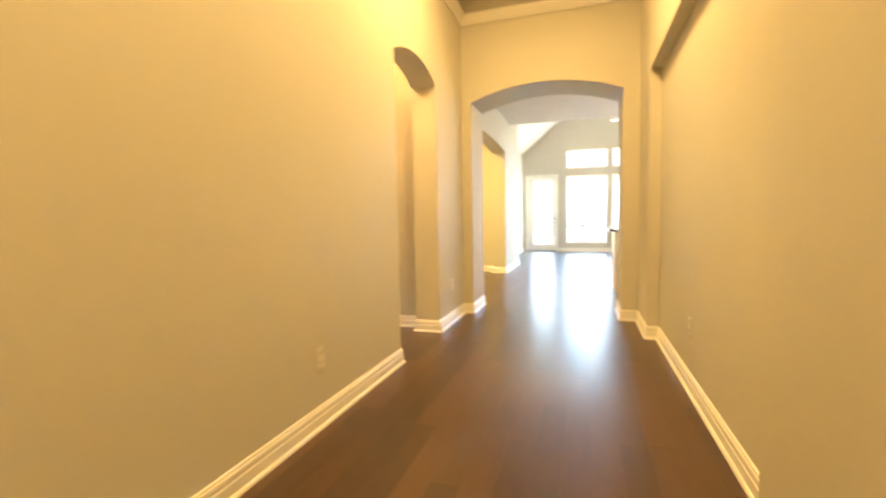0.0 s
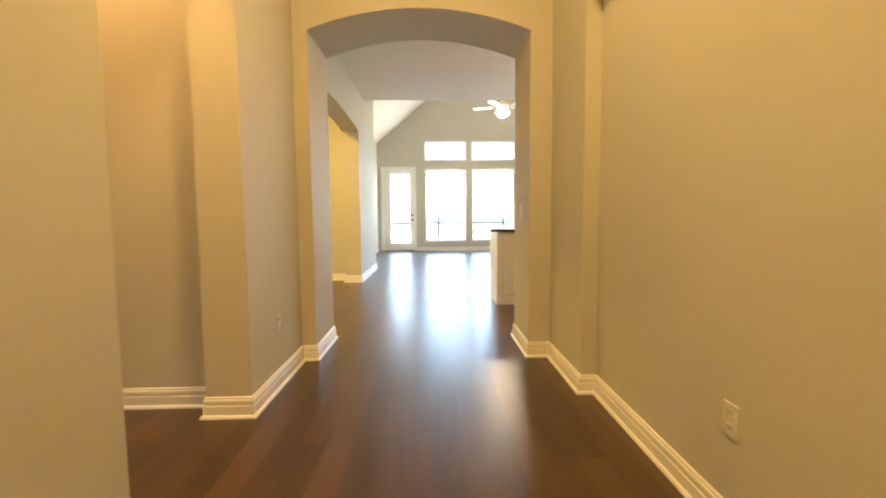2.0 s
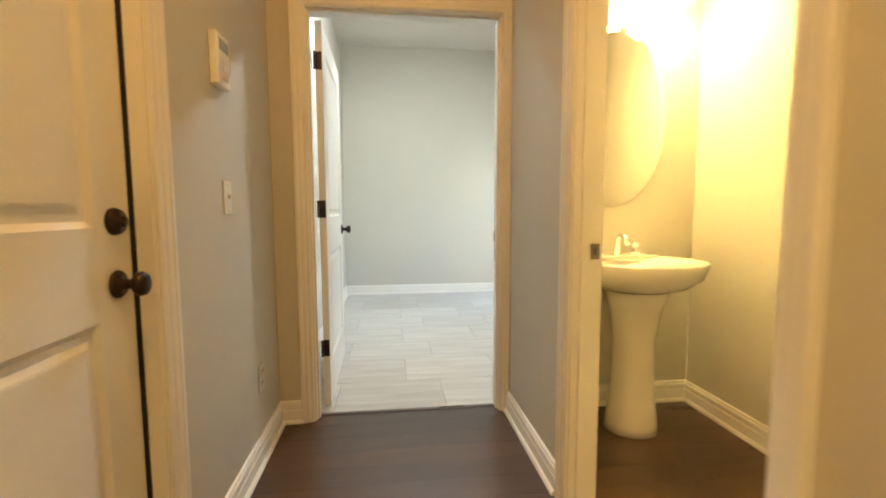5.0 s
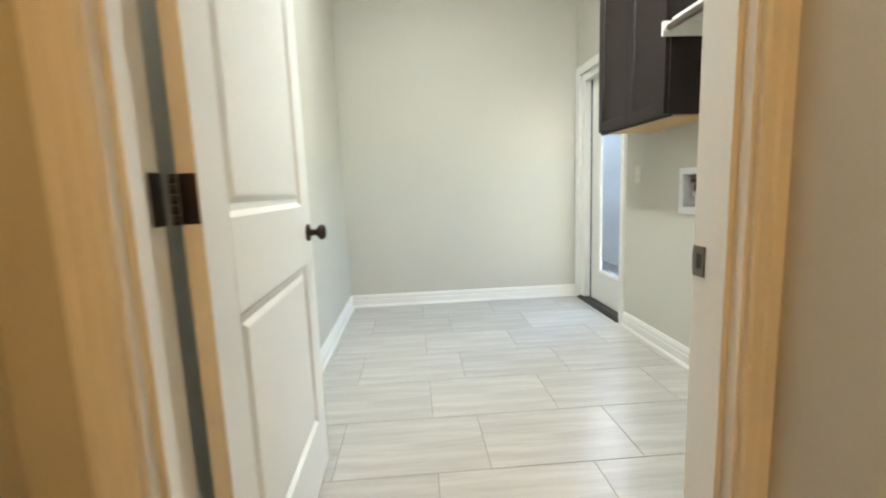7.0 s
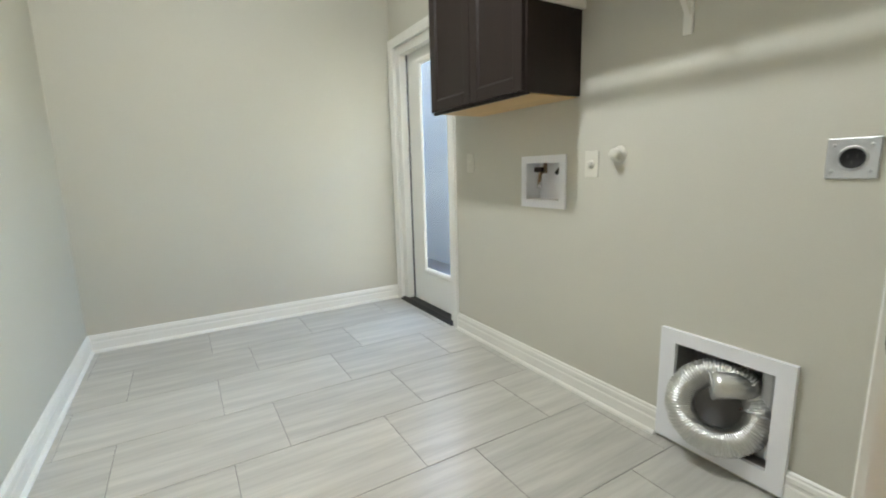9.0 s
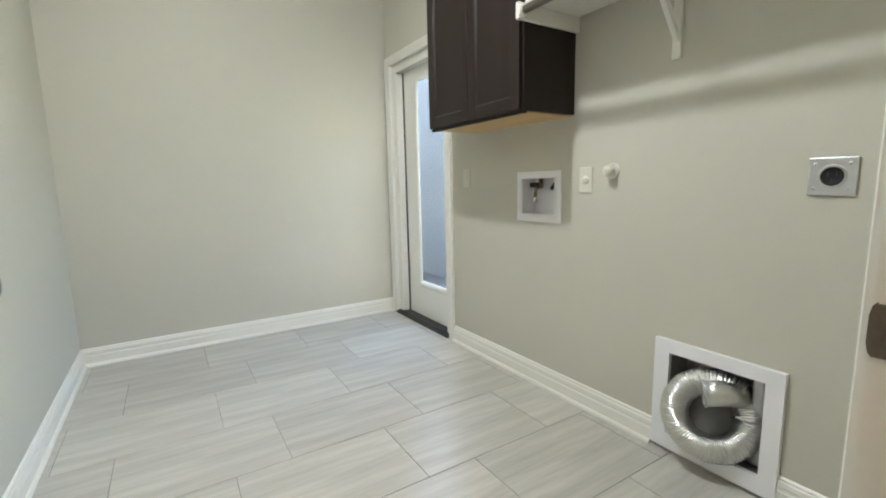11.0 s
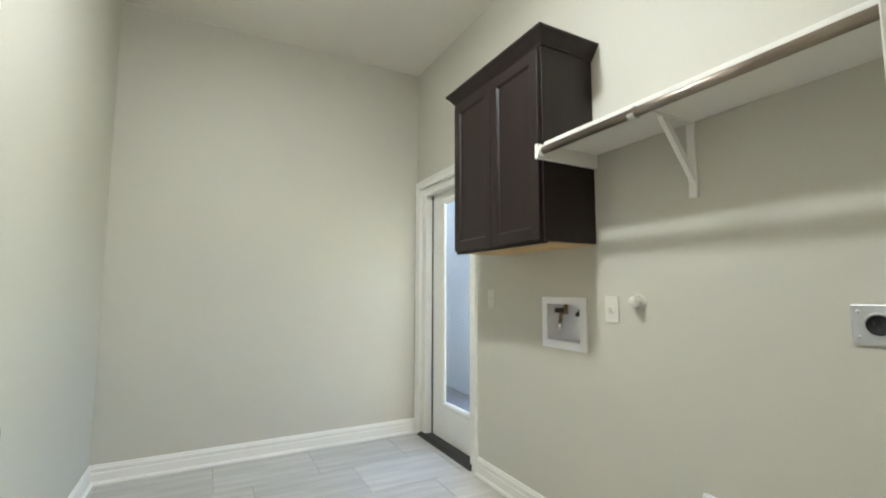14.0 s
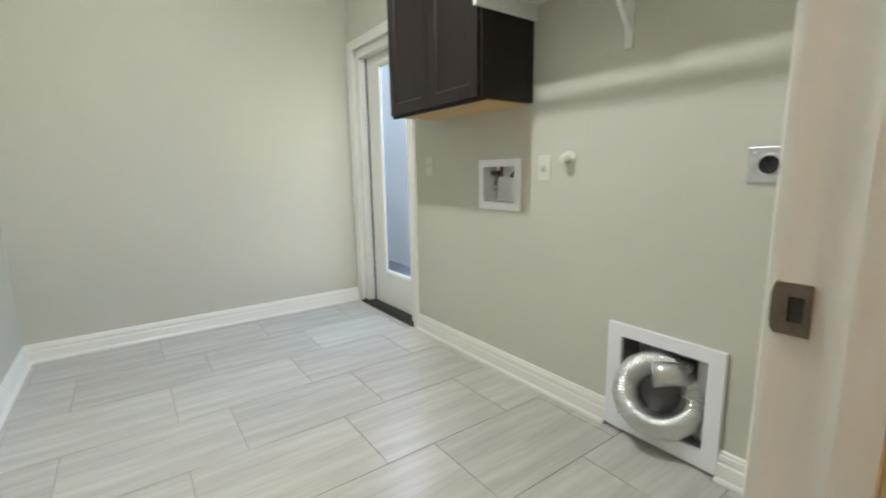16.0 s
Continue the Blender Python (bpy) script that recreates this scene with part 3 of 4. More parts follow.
part("deadbolt", lathe([(0, 0), (0.031, 0), (0.028, 0.014), (0, 0.016)], pose(-0.74, FAR + 0.06, 1.07, 90, 0, 0)), BRONZE, pt, "dark bronze deadbolt")
structure("threshold", boxed(-1.58, -0.68, FAR - 0.02, 14.70, 0.001, 0.018, bevel=0.003), BLACK, "dark threshold under the patio door", "threshold")


# ---- wall plates ----
def plate(name, label, category, m, kind):
    """A wall plate in its own plane: x across, z up, y = 0 at the wall, proud towards -y."""
    p = thing(name, label, category, {"wall_outlet": "wall outlets", "light_switch": "light switches"}.get(name, ""), m)
    part("cover", boxed(-0.036, 0.036, -0.006, 0.0, -0.058, 0.058, bevel=0.0025), PLATE, p)
    if kind == "outlet":
        for s in (-1, 1):
            part("socket", boxed(-0.017, 0.017, -0.0085, -0.0062, s * 0.026 - 0.016, s * 0.026 + 0.016, bevel=0.003), PLATE, p, "white socket face")
            sl = bmesh.new()
            box(sl, -0.008, -0.0055, -0.0092, -0.0086, s * 0.026 - 0.002, s * 0.026 + 0.007)
            box(sl, 0.0055, 0.008, -0.0092, -0.0086, s * 0.026 - 0.002, s * 0.026 + 0.007)
            part("slots", sl, SLOT, p, "dark strips standing in for the shade in the slots")
    elif kind == "single":
        part("socket", lathe([(0, 0), (0.019, 0), (0.018, 0.004), (0, 0.0045)], pose(0, -0.0062, 0, 90, 0, 0)), PLATE, p, "white round socket face")
        sl = bmesh.new()
        box(sl, -0.008, -0.005, -0.0115, -0.0108, -0.002, 0.008)
        box(sl, 0.005, 0.008, -0.0115, -0.0108, -0.002, 0.008)
        box(sl, -0.003, 0.003, -0.0115, -0.0108, -0.011, -0.006)
        part("slots", sl, SLOT, p, "dark strips standing in for the shade in the slots")
    else:
        part("toggle", boxed(-0.005, 0.005, -0.016, -0.0062, -0.004, 0.011, bevel=0.002), PLATE, p, "white toggle")
    for s in (-1, 1):
        part("screw", lathe([(0, 0), (0.003, 0), (0.002, 0.001), (0, 0.001)], pose(0, -0.006, s * 0.045 if kind != "outlet" else 0.0 + s * 0.05, 90, 0, 0), 8), PLATE, p)
    return p


plate("wall_outlet", "white outlet low on the beige hall wall", "outlet", pose(-1.12, 1.70, 0.365, 0, 0, 90), "outlet")
plate("wall_outlet", "white outlet low on the beige niche wall", "outlet", pose(0.83, 2.755, 0.395, 0, 0, -90), "outlet")
plate("wall_outlet", "white outlet low on the wall before the archway", "outlet", pose(-1.12, 4.14, 0.40, 0, 0, 90), "outlet")
plate("light_switch", "white toggle switch inside the archway", "switch", pose(0.575, 4.90, 1.09, 0, 0, -90), "switch")
plate("light_switch", "white toggle switch on the vestibule wall", "switch", pose(-3.03, 2.66, 1.123, 0, 0, 180), "switch")
plate("wall_outlet", "white outlet low on the vestibule wall", "outlet", pose(-3.33, 2.66, 0.36, 0, 0, 180), "outlet")
plate("wall_outlet", "white outlet low on the laundry wall behind the door", "outlet", pose(-5.495, 2.645, 0.32, 0, 0, 180), "outlet")
plate("washer_outlet", "white single outlet beside the washer supply box", "outlet", pose(-4.998, 4.825, 1.098, 0, 0, 0), "single")
plate("light_switch", "white toggle switch beside the back door", "switch", pose(-5.94, 4.825, 1.128, 0, 0, 0), "switch")

ts = thing("alarm_panel", "white alarm keypad on the vestibule wall", "alarm panel", m=pose(-2.985, 2.66, 1.57, 0, 0, 180))
part("case", boxed(-0.055, 0.055, -0.028, 0.0, -0.085, 0.085, bevel=0.006), TRIM, ts)
part("display", boxed(-0.040, 0.040, -0.0295, -0.0282, 0.030, 0.065), paint("grey_display", (0.35, 0.37, 0.35), 0.2, bump=0), ts, "grey display strip")
for r in range(3):
    for c in range(3):
        part("key", boxed(-0.038 + c * 0.027, -0.016 + c * 0.027, -0.0305, -0.0282, -0.062 + r * 0.027, -0.044 + r * 0.027, bevel=0.001), WHITE_PLASTIC, ts)

# ---- laundry: washer supply box ----
wb = thing("washer_supply_box", "white recessed washer supply box with valves in the beige wall", "supply box", m=LAUNDRY)
part("flange", pierced("y", 4.797, 4.8045, -5.362, -5.05, 0.889, 1.148, [(-5.325, -5.093, 0.928, 1.112)]), WHITE_PLASTIC, wb)
cav = bmesh.new()
box(cav, -5.335, -5.325, 4.8055, 4.895, 0.92, 1.12)
box(cav, -5.093, -5.083, 4.8055, 4.895, 0.92, 1.12)
box(cav, -5.325, -5.093, 4.8055, 4.895, 0.919, 0.928)
box(cav, -5.325, -5.093, 4.8055, 4.895, 1.112, 1.121)
box(cav, -5.335, -5.083, 4.895, 4.90, 0.919, 1.121)
part("cavity", cav, WHITE_PLASTIC, wb)
vb = tube([(-5.25, 4.86, 1.112), (-5.25, 4.86, 1.06)], 0.011)
tube([(-5.25, 4.86, 1.075), (-5.25, 4.825, 1.06), (-5.25, 4.82, 1.015)], 0.010, bm=vb)
part("hot_valve", vb, BRASS, wb, "dull brass valve")
part("valve_spout", lathe([(0, 0), (0.012, 0), (0.013, 0.012), (0.011, 0.03), (0, 0.03)], pose(-5.25, 4.82, 0.987)), CHROME, wb, "pale threaded spout")
part("valve_handle", boxed(-5.288, -5.232, 4.815, 4.835, 1.066, 1.092, bevel=0.006), BRONZE, wb, "dark lever handle")
part("valve_handle", tube([(-5.108, 4.83, 1.095), (-5.115, 4.82, 1.075), (-5.13, 4.815, 1.058)], 0.010), BLACK, wb, "black lever handle")
cv = tube([(-5.115, 4.86, 1.112), (-5.115, 4.86, 1.075), (-5.115, 4.83, 1.075)], 0.010)
part("cold_valve", cv, BRASS, wb, "dull brass valve")

gv = thing("gas_valve", "cream gas valve cap on the laundry wall", "gas valve", m=LAUNDRY)
part("escutcheon", lathe([(0, 0), (0.033, 0), (0.032, 0.005), (0.026, 0.010), (0.018, 0.012), (0, 0.012)], pose(-4.762, 4.805, 1.136, 90, 0, 0)), PLATE, gv)
part("cap", lathe([(0, 0), (0.016, 0), (0.016, 0.012), (0.021, 0.014), (0.022, 0.034), (0.018, 0.039), (0, 0.039)], pose(-4.762, 4.798, 1.136, 90, 0, 0), 12), PLATE, gv, "cream plastic cap")
part("lever", boxed(-4.794, -4.770, 4.770, 4.780, 1.130, 1.142, bevel=0.002), PLATE, gv, "cream lever")

rc = thing("dryer_receptacle", "steel plate with a round black dryer receptacle", "receptacle", m=LAUNDRY)
part("cover", boxed(-4.078, -3.964, 4.797, 4.8045, 1.036, 1.146, bevel=0.003), GALV, rc)
part("collar", lathe([(0.0275, 0), (0.034, 0), (0.033, 0.002), (0.0275, 0.0025), (0.0275, 0)], pose(-4.020, 4.7968, 1.091, 90, 0, 0)), GALV, rc, "pressed steel collar")
part("face", lathe([(0, 0), (0.027, 0), (0.027, 0.004), (0.0255, 0.0045), (0.025, 0.003), (0, 0.003)], pose(-4.020, 4.7968, 1.091, 90, 0, 0)), MATTE_BLACK, rc, "black round receptacle face")
for px, pz in ((-0.040, 0.036), (0.040, 0.036), (-0.040, -0.034), (0.040, -0.034)):
    part("screw", lathe([(0, 0), (0.005, 0), (0.004, 0.002), (0, 0.0025)], pose(-4.022 + px, 4.797, 1.091 + pz, 90, 0, 0), 10), GALV, rc, "steel screw")
for px, pz in ((-0.010, 0.006), (0.010, 0.006), (0.0, -0.012)):
    part("contact", boxed(-4.020 + px - 0.002, -4.020 + px + 0.002, 4.7930, 4.7936, 1.091 + pz - 0.006, 1.091 + pz + 0.006), SLOT, rc, "dark strip standing in for the shade in a contact slot")

# ---- laundry: dryer vent box with its flexible duct ----
db = thing("dryer_vent_box", "white framed recessed dryer vent box at the floor", "vent box", m=LAUNDRY)
part("flange", pierced("y", 4.786, 4.8045, -4.522, -4.078, 0.018, 0.468, [(-4.462, -4.132, 0.080, 0.418)]), WHITE_PLASTIC, db)
cav = bmesh.new()
box(cav, -4.474, -4.462, 4.8055, 4.925, 0.074, 0.424)
box(cav, -4.132, -4.126, 4.8055, 4.925, 0.074, 0.424)
box(cav, -4.462, -4.132, 4.8055, 4.925, 0.074, 0.080)
box(cav, -4.462, -4.132, 4.8055, 4.925, 0.418, 0.424)
box(cav, -4.474, -4.126, 4.925, 4.929, 0.074, 0.424)
part("cavity", cav, CAVITY, db)
part("conduit", boxed(-4.192, -4.150, 4.84, 4.88, 0.081, 0.417, bevel=0.01), GALV, db, "pale steel conduit")
part("cable", tube([(-4.20, 4.875, 0.41), (-4.19, 4.865, 0.33), (-4.16, 4.865, 0.27), (-4.145, 4.87, 0.2)], 0.006), BLACK, db, "black cable")

fd = thing("flexible_duct", "coiled silver foil duct hanging out of the vent box", "flexible duct", m=LAUNDRY)
# the coil is built round its own middle and turned towards the room
fd.matrix_basis = LAUNDRY @ pose(-4.293, 4.790, 0.234, -17, 0, 25)
CR, CD = 0.121, 0.048
pts = []
steps = 420
for k in range(steps + 1):
    a = radians(48) + radians(372) * k / steps
    pts.append((CR * math.cos(a), -0.012 + 0.05 * (k / steps) ** 3, CR * math.sin(a)))
part("coil", tube(pts, CD, 24, rib=lambda k: CD * (1.0 + (0.03 if (k % 5) < 3 else -0.045) + 0.02 * math.sin(k * 0.21))), FOIL, fd, "ribbed silver foil coil")
col = tube([(-0.022, -0.058, 0.078), (0.005, -0.056, 0.084), (0.035, -0.048, 0.090), (0.066, -0.026, 0.092), (0.088, 0.020, 0.092)], 0.052, 24, rib=lambda k: 0.047 - 0.001 * k)
part("collar", col, FOIL, fd, "smooth silver duct collar")
turn = Vector((-0.030, -0.004, -0.006)).to_track_quat("Z", "Y").to_matrix().to_4x4()
part("mouth", lathe([(0.040, 0), (0.048, 0), (0.050, 0.003), (0.048, 0.008), (0.040, 0.010), (0.040, 0)], Matrix.Translation((-0.023, -0.058, 0.078)) @ turn), GALV, fd, "rolled metal rim")
# solid dark disc in place of the shade inside the collar
part("mouth_shade_disc", lathe([(0, 0.001), (0.0395, 0.001), (0.0395, 0.003), (0, 0.003)], Matrix.Translation((-0.023, -0.058, 0.078)) @ turn), SLOT, fd, "dark disc standing in for the shade inside the duct mouth")
part("clamp", tube([(0.062, -0.052, 0.020), (0.10, -0.060, 0.014), (0.165, -0.050, 0.0)], 0.004), GALV, fd, "steel band clamp")
part("clamp_screw", lathe([(0, 0), (0.007, 0), (0.007, 0.010), (0, 0.010)], pose(0.064, -0.052, 0.020, 90, 0, 0), 12), BRONZE, fd, "dark clamp screw")

# ---- laundry: wall cabinet ----
wc = thing("wall_cabinet", "espresso two-door wall cabinet with crown, hung above the washer box", "cabinet", m=LAUNDRY)
X0, X1, Y0, Y1, Z0, Z1 = -5.744, -4.982, 4.493, 4.8045, 1.393, 2.285
part("body", boxed(X0, X1, Y0, Y1, Z0 + 0.004, Z1, bevel=0.0015), ESPRESSO, wc)
part("underside", boxed(X0 + 0.018, X1 - 0.018, Y0 + 0.018, Y1 - 0.001, Z0 - 0.001, Z0 + 0.0035), BIRCH, wc, "raw birch underside panel")
part("face_rail", boxed(X0, X1, Y0, Y0 + 0.017, Z0 - 0.006, Z0 + 0.0035), ESPRESSO, wc)
for a, b in ((X0 + 0.006, (X0 + X1) / 2 - 0.0015), ((X0 + X1) / 2 + 0.0015, X1 - 0.010)):
    d = tagged(new("cabinet_door"), "espresso recessed-panel door")
    d.parent = wc
    st, f0 = 0.056, Y0 - 0.020
    bm = bmesh.new()
    za, zb = Z0 + 0.008, Z1 - 0.012
    box(bm, a, a + st, f0, Y0 - 0.0005, za, zb, 0.002)
    box(bm, b - st, b, f0, Y0 - 0.0005, za, zb, 0.002)
    box(bm, a + st, b - st, f0, Y0 - 0.0005, za, za + st, 0.002)
    box(bm, a + st, b - st, f0, Y0 - 0.0005, zb - st, zb, 0.002)
    part("door_frame", bm, ESPRESSO, d)
    pb = bmesh.new()
    nested(pb, a + st, b - st, za + st, zb - st, f0, 1, [(0, 0.002), (0.004, 0.006), (0.008, 0.009), (0.010, 0.0105)])
    part("door_panel", pb, ESPRESSO, d)
cm = bmesh.new()
prof = [(0, 2.285), (0.008, 2.285), (0.011, 2.294), (0.018, 2.302), (0.037, 2.330), (0.049, 2.342), (0.051, 2.352), (0, 2.352)]
sweep([(X1, Y1), (X1, Y0), (X0, Y0), (X0, Y1)][::-1], [(-d, h) for d, h in prof], lambda u, v, h: (u, v, h), bm=cm)
part("crown", cm, ESPRESSO, wc, "espresso crown moulding")
part("top_board", boxed(X0 + 0.001, X1 - 0.001, Y0 + 0.001, Y1 - 0.001, 2.2855, 2.32), ESPRESSO, wc)

# ---- laundry: shelf with hanging rod ----
SX0, SX1, SF = -4.981, -3.672, 4.462
sh = thing("wall_shelf", "white shelf with a hanging rod and bracket on the laundry wall", "shelf", m=LAUNDRY)
part("board", boxed(SX0 + 0.001, SX1, SF + 0.033, 4.8045, 1.815, 1.834, bevel=0.002), TRIM, sh)
part("end_cleat", boxed(SX0 + 0.001, SX0 + 0.02, SF - 0.018, 4.8045, 1.750, 1.8145, bevel=0.0015), TRIM, sh, "white end cleat against the cabinet")
part("end_cleat", boxed(SX1 - 0.02, SX1, SF, 4.8045, 1.745, 1.8145, bevel=0.0015), TRIM, sh, "white end cleat")
RY, RZ = SF + 0.006, 1.784
part("rod_socket", lathe([(0, 0), (0.026, 0), (0.026, 0.004), (0.022, 0.012), (0, 0.012)], pose(SX0 + 0.020, RY, RZ, 0, 90, 0)), TRIM, sh, "white rod socket")
part("rod_socket", lathe([(0, 0), (0.026, 0), (0.026, 0.004), (0.022, 0.012), (0, 0.012)], pose(SX1 - 0.020, RY, RZ, 0, -90, 0)), TRIM, sh, "white rod socket")
part("rod", lathe([(0, 0), (0.0165, 0), (0.0165, SX1 - SX0 - 0.06), (0, SX1 - SX0 - 0.06)], pose(SX0 + 0.030, RY, RZ, 0, 90, 0), 24), NICKEL, sh, "brushed nickel hanging rod")
for bx in (-4.504,):
    br = bmesh.new()
    box(br, bx - 0.016, bx + 0.016, 4.7925, 4.8045, 1.527, 1.8145, 0.002)
    box(br, bx - 0.012, bx + 0.012, SF + 0.026, 4.7925, 1.806, 1.8145, 0.001)
    part("bracket", br, TRIM, sh, "white steel bracket")
    st = bmesh.new()
    slab("x", bx - 0.009, bx + 0.009, [(4.7925, 1.585), (4.7925, 1.625), (4.652, 1.806), (4.618, 1.806)], st)
    part("bracket_brace", st, TRIM, sh, "white diagonal brace")
    hk = bmesh.new()
    ring = [(RY + r * math.sin(radians(q)), RZ + r * math.cos(radians(q))) for r, turns in ((0.0225, range(-60, 256, 15)), (0.0175, range(255, -61, -15))) for q in turns]
    slab("x", bx - 0.004, bx + 0.020, ring, hk)
    part("rod_hook", hk, TRIM, sh, "white hook round the rod")

# ---- laundry ceiling light ----
cl = thing("ceiling_light", "lit flush dome light on the laundry ceiling", "ceiling light", m=LAUNDRY)
part("base", lathe([(0, 0), (0.17, 0), (0.17, -0.02), (0.155, -0.03), (0, -0.03)], pose(-4.965, 3.50, 3.0995), 40), NICKEL, cl, "brushed nickel base")
part("diffuser", lathe([(0.15, -0.030), (0.148, -0.05), (0.125, -0.085), (0.08, -0.108), (0.03, -0.118), (0, -0.119)], pose(-4.965, 3.50, 3.0995), 40), DOME, cl, "frosted glass dome")


def can_light(place, label):
    c = thing("recessed_light", label, "ceiling light", "recessed ceiling lights", pose(*place))
    part("ring", lathe([(0.075, -0.001), (0.098, -0.001), (0.096, -0.007), (0.078, -0.009), (0.075, -0.001)], steps=32), TRIM, c, "white trim ring")
    part("lens", lathe([(0, -0.002), (0.0745, -0.002), (0.0745, -0.004), (0, -0.0045)], steps=32), LENS, c, "lit frosted lens")
    return c


can_light((1.19, 7.59, 3.05), "lit round recessed light in the kitchen ceiling")
can_light((-0.2, 2.75, 3.56), "lit round recessed light in the hall ceiling")
can_light((-0.2, -0.6, 3.56), "lit round recessed light in the hall ceiling")
# fixture made up to go with the vestibule fill lamp
can_light((-1.85, 3.2, 3.05), "unseen recessed light added for the vestibule fill lamp")
can_light((-2.3, 6.8, 3.05), "lit round recessed light in the corridor ceiling")

# ---- powder room ----
ps = thing("pedestal_sink", "cream ceramic pedestal sink with chrome tap", "sink")
SXC, SYC = -3.36, 4.40


def oval(cx, cy, z, rx, ry, n=40, flat=-3.638):
    return [Vector((max(flat, cx + rx * math.cos(2 * math.pi * k / n)), cy + ry * math.sin(2 * math.pi * k / n), z)) for k in range(n)]


def loft(rings, cap=True):
    bm = bmesh.new()
    vr = [[bm.verts.new(p) for p in r] for r in rings]
    n = len(vr[0])
    for a, b in zip(vr, vr[1:]):
        for j in range(n):
            f = bm.faces.new((a[j], a[(j + 1) % n], b[(j + 1) % n], b[j]))
            f.smooth = True
    if cap:
        bm.faces.new(vr[0])
        bm.faces.new(vr[-1])
    return bm


part("basin", loft([oval(SXC, SYC, 0.690, 0.12, 0.13), oval(SXC, SYC, 0.715, 0.20, 0.23), oval(SXC, SYC, 0.755, 0.247, 0.288), oval(SXC, SYC, 0.79, 0.262, 0.302), oval(SXC, SYC, 0.826, 0.270, 0.310), oval(SXC, SYC, 0.836, 0.264, 0.304), oval(SXC, SYC, 0.836, 0.235, 0.272), oval(SXC + 0.03, SYC, 0.822, 0.195, 0.235), oval(SXC + 0.03, SYC, 0.77, 0.15, 0.185), oval(SXC + 0.03, SYC, 0.74, 0.05, 0.06)]), CERAMIC, ps)
part("deck", boxed(-3.6395, -3.50, SYC - 0.20, SYC + 0.20, 0.815, 0.842, bevel=0.008), CERAMIC, ps)
part("pedestal", loft([oval(SXC - 0.02, SYC, 0.0, 0.125, 0.128), oval(SXC - 0.02, SYC, 0.04, 0.120, 0.122), oval(SXC - 0.02, SYC, 0.20, 0.102, 0.102), oval(SXC - 0.02, SYC, 0.45, 0.096, 0.098), oval(SXC - 0.01, SYC, 0.60, 0.112, 0.120), oval(SXC, SYC, 0.692, 0.135, 0.148)]), CERAMIC, ps)
fa = tagged(new("tap"), "chrome two-handle tap")
fa.parent = ps
part("spout", tube([(-3.56, SYC, 0.842), (-3.56, SYC, 0.90), (-3.55, SYC, 0.935), (-3.52, SYC, 0.945), (-3.48, SYC, 0.935), (-3.455, SYC, 0.905)], 0.012), CHROME, fa)
for s in (-1, 1):
    part("tap_handle", lathe([(0, 0), (0.022, 0), (0.018, 0.02), (0.012, 0.035), (0.018, 0.045), (0.022, 0.055), (0.016, 0.062), (0, 0.063)], pose(-3.56, SYC + s * 0.10, 0.842)), CHROME, fa)

mi = thing("wall_mirror", "oval frameless mirror above the pedestal sink", "mirror")
MY, MZ, MW, MH = 4.40, 1.555, 0.295, 0.465


def disc(x, k):
    return [Vector((x, MY + MW * k * math.cos(2 * math.pi * j / 64), MZ + MH * k * math.sin(2 * math.pi * j / 64))) for j in range(64)]


gb = loft([disc(-3.6385, 1.0), disc(-3.634, 1.0), disc(-3.631, 0.94)])
for f in gb.faces:
    f.smooth = False
part("glass", gb, MIRROR, mi)

vl = thing("vanity_light", "lit three-shade vanity light with bronze arms over the mirror", "wall light")
part("back_plate", boxed(-3.6395, -3.612, 4.14, 4.70, 2.21, 2.27, bevel=0.008), NICKEL, vl, "brushed nickel back plate")
for yy in (4.20, 4.42, 4.64):
    part("arm", tube([(-3.612, yy, 2.24), (-3.55, yy, 2.265), (-3.50, yy, 2.25), (-3.48, yy, 2.215)], 0.009), BRONZE, vl, "curved bronze arm")
    sb = lathe([(0.028, 0.07), (0.036, 0.05), (0.046, 0.02), (0.060, -0.02), (0.078, -0.05), (0.082, -0.055), (0.078, -0.053), (0.057, -0.02), (0.043, 0.02), (0.033, 0.05), (0.025, 0.07), (0.028, 0.07)], pose(-3.48, yy, 2.15), 28)
    part("shade", sb, SHADE, vl, "lit frosted bell shade")

# ---- kitchen peninsula ----
kp = thing("kitchen_cabinet", "cream painted base cabinet under a dark counter", "cabinet")
part("body", boxed(0.662, 2.6, 6.57, 7.13, 0.10, 0.868), TRIM, kp)
part("end_panel", boxed(0.62, 0.660, 6.545, 7.14, 0.0, 0.868, bevel=0.003), TRIM, kp)
part("toe_kick", boxed(0.662, 2.6, 6.62, 7.10, 0.0, 0.0995), SLOT, kp, "dark toe kick")
kp_base = sweep([(2.6, 6.545), (0.615, 6.545)][::-1], [(0, 0), (-0.012, 0), (-0.012, 0.09), (-0.004, 0.10), (0, 0.10)], lambda u, v, h: (u, v, h))
part("base_trim", kp_base, TRIM, kp)
for a in (0.70, 1.18, 1.66, 2.14):
    db2 = part("drawer", boxed(a, a + 0.44, 6.549, 6.569, 0.69, 0.845, bevel=0.004), TRIM, kp)
    pn = bmesh.new()
    box(pn, a, a + 0.44, 6.549, 6.569, 0.125, 0.672, 0.003)
    dr = part("cabinet_door", pn, TRIM, kp)
    ins = bmesh.new()
    nested(ins, a + 0.045, a + 0.395, 0.17, 0.627, 6.5485, 1, [(0, 0), (0.006, 0.004), (0.02, 0.004), (0.03, 0.001)])
    part("panel", ins, TRIM, dr)
ct = tagged(new("countertop", mesh_of("countertop", boxed(0.545, 2.65, 6.50, 7.32, 0.869, 0.905, bevel=0.006), GRANITE)), "dark brown granite countertop on the cream cabinet", "countertop")

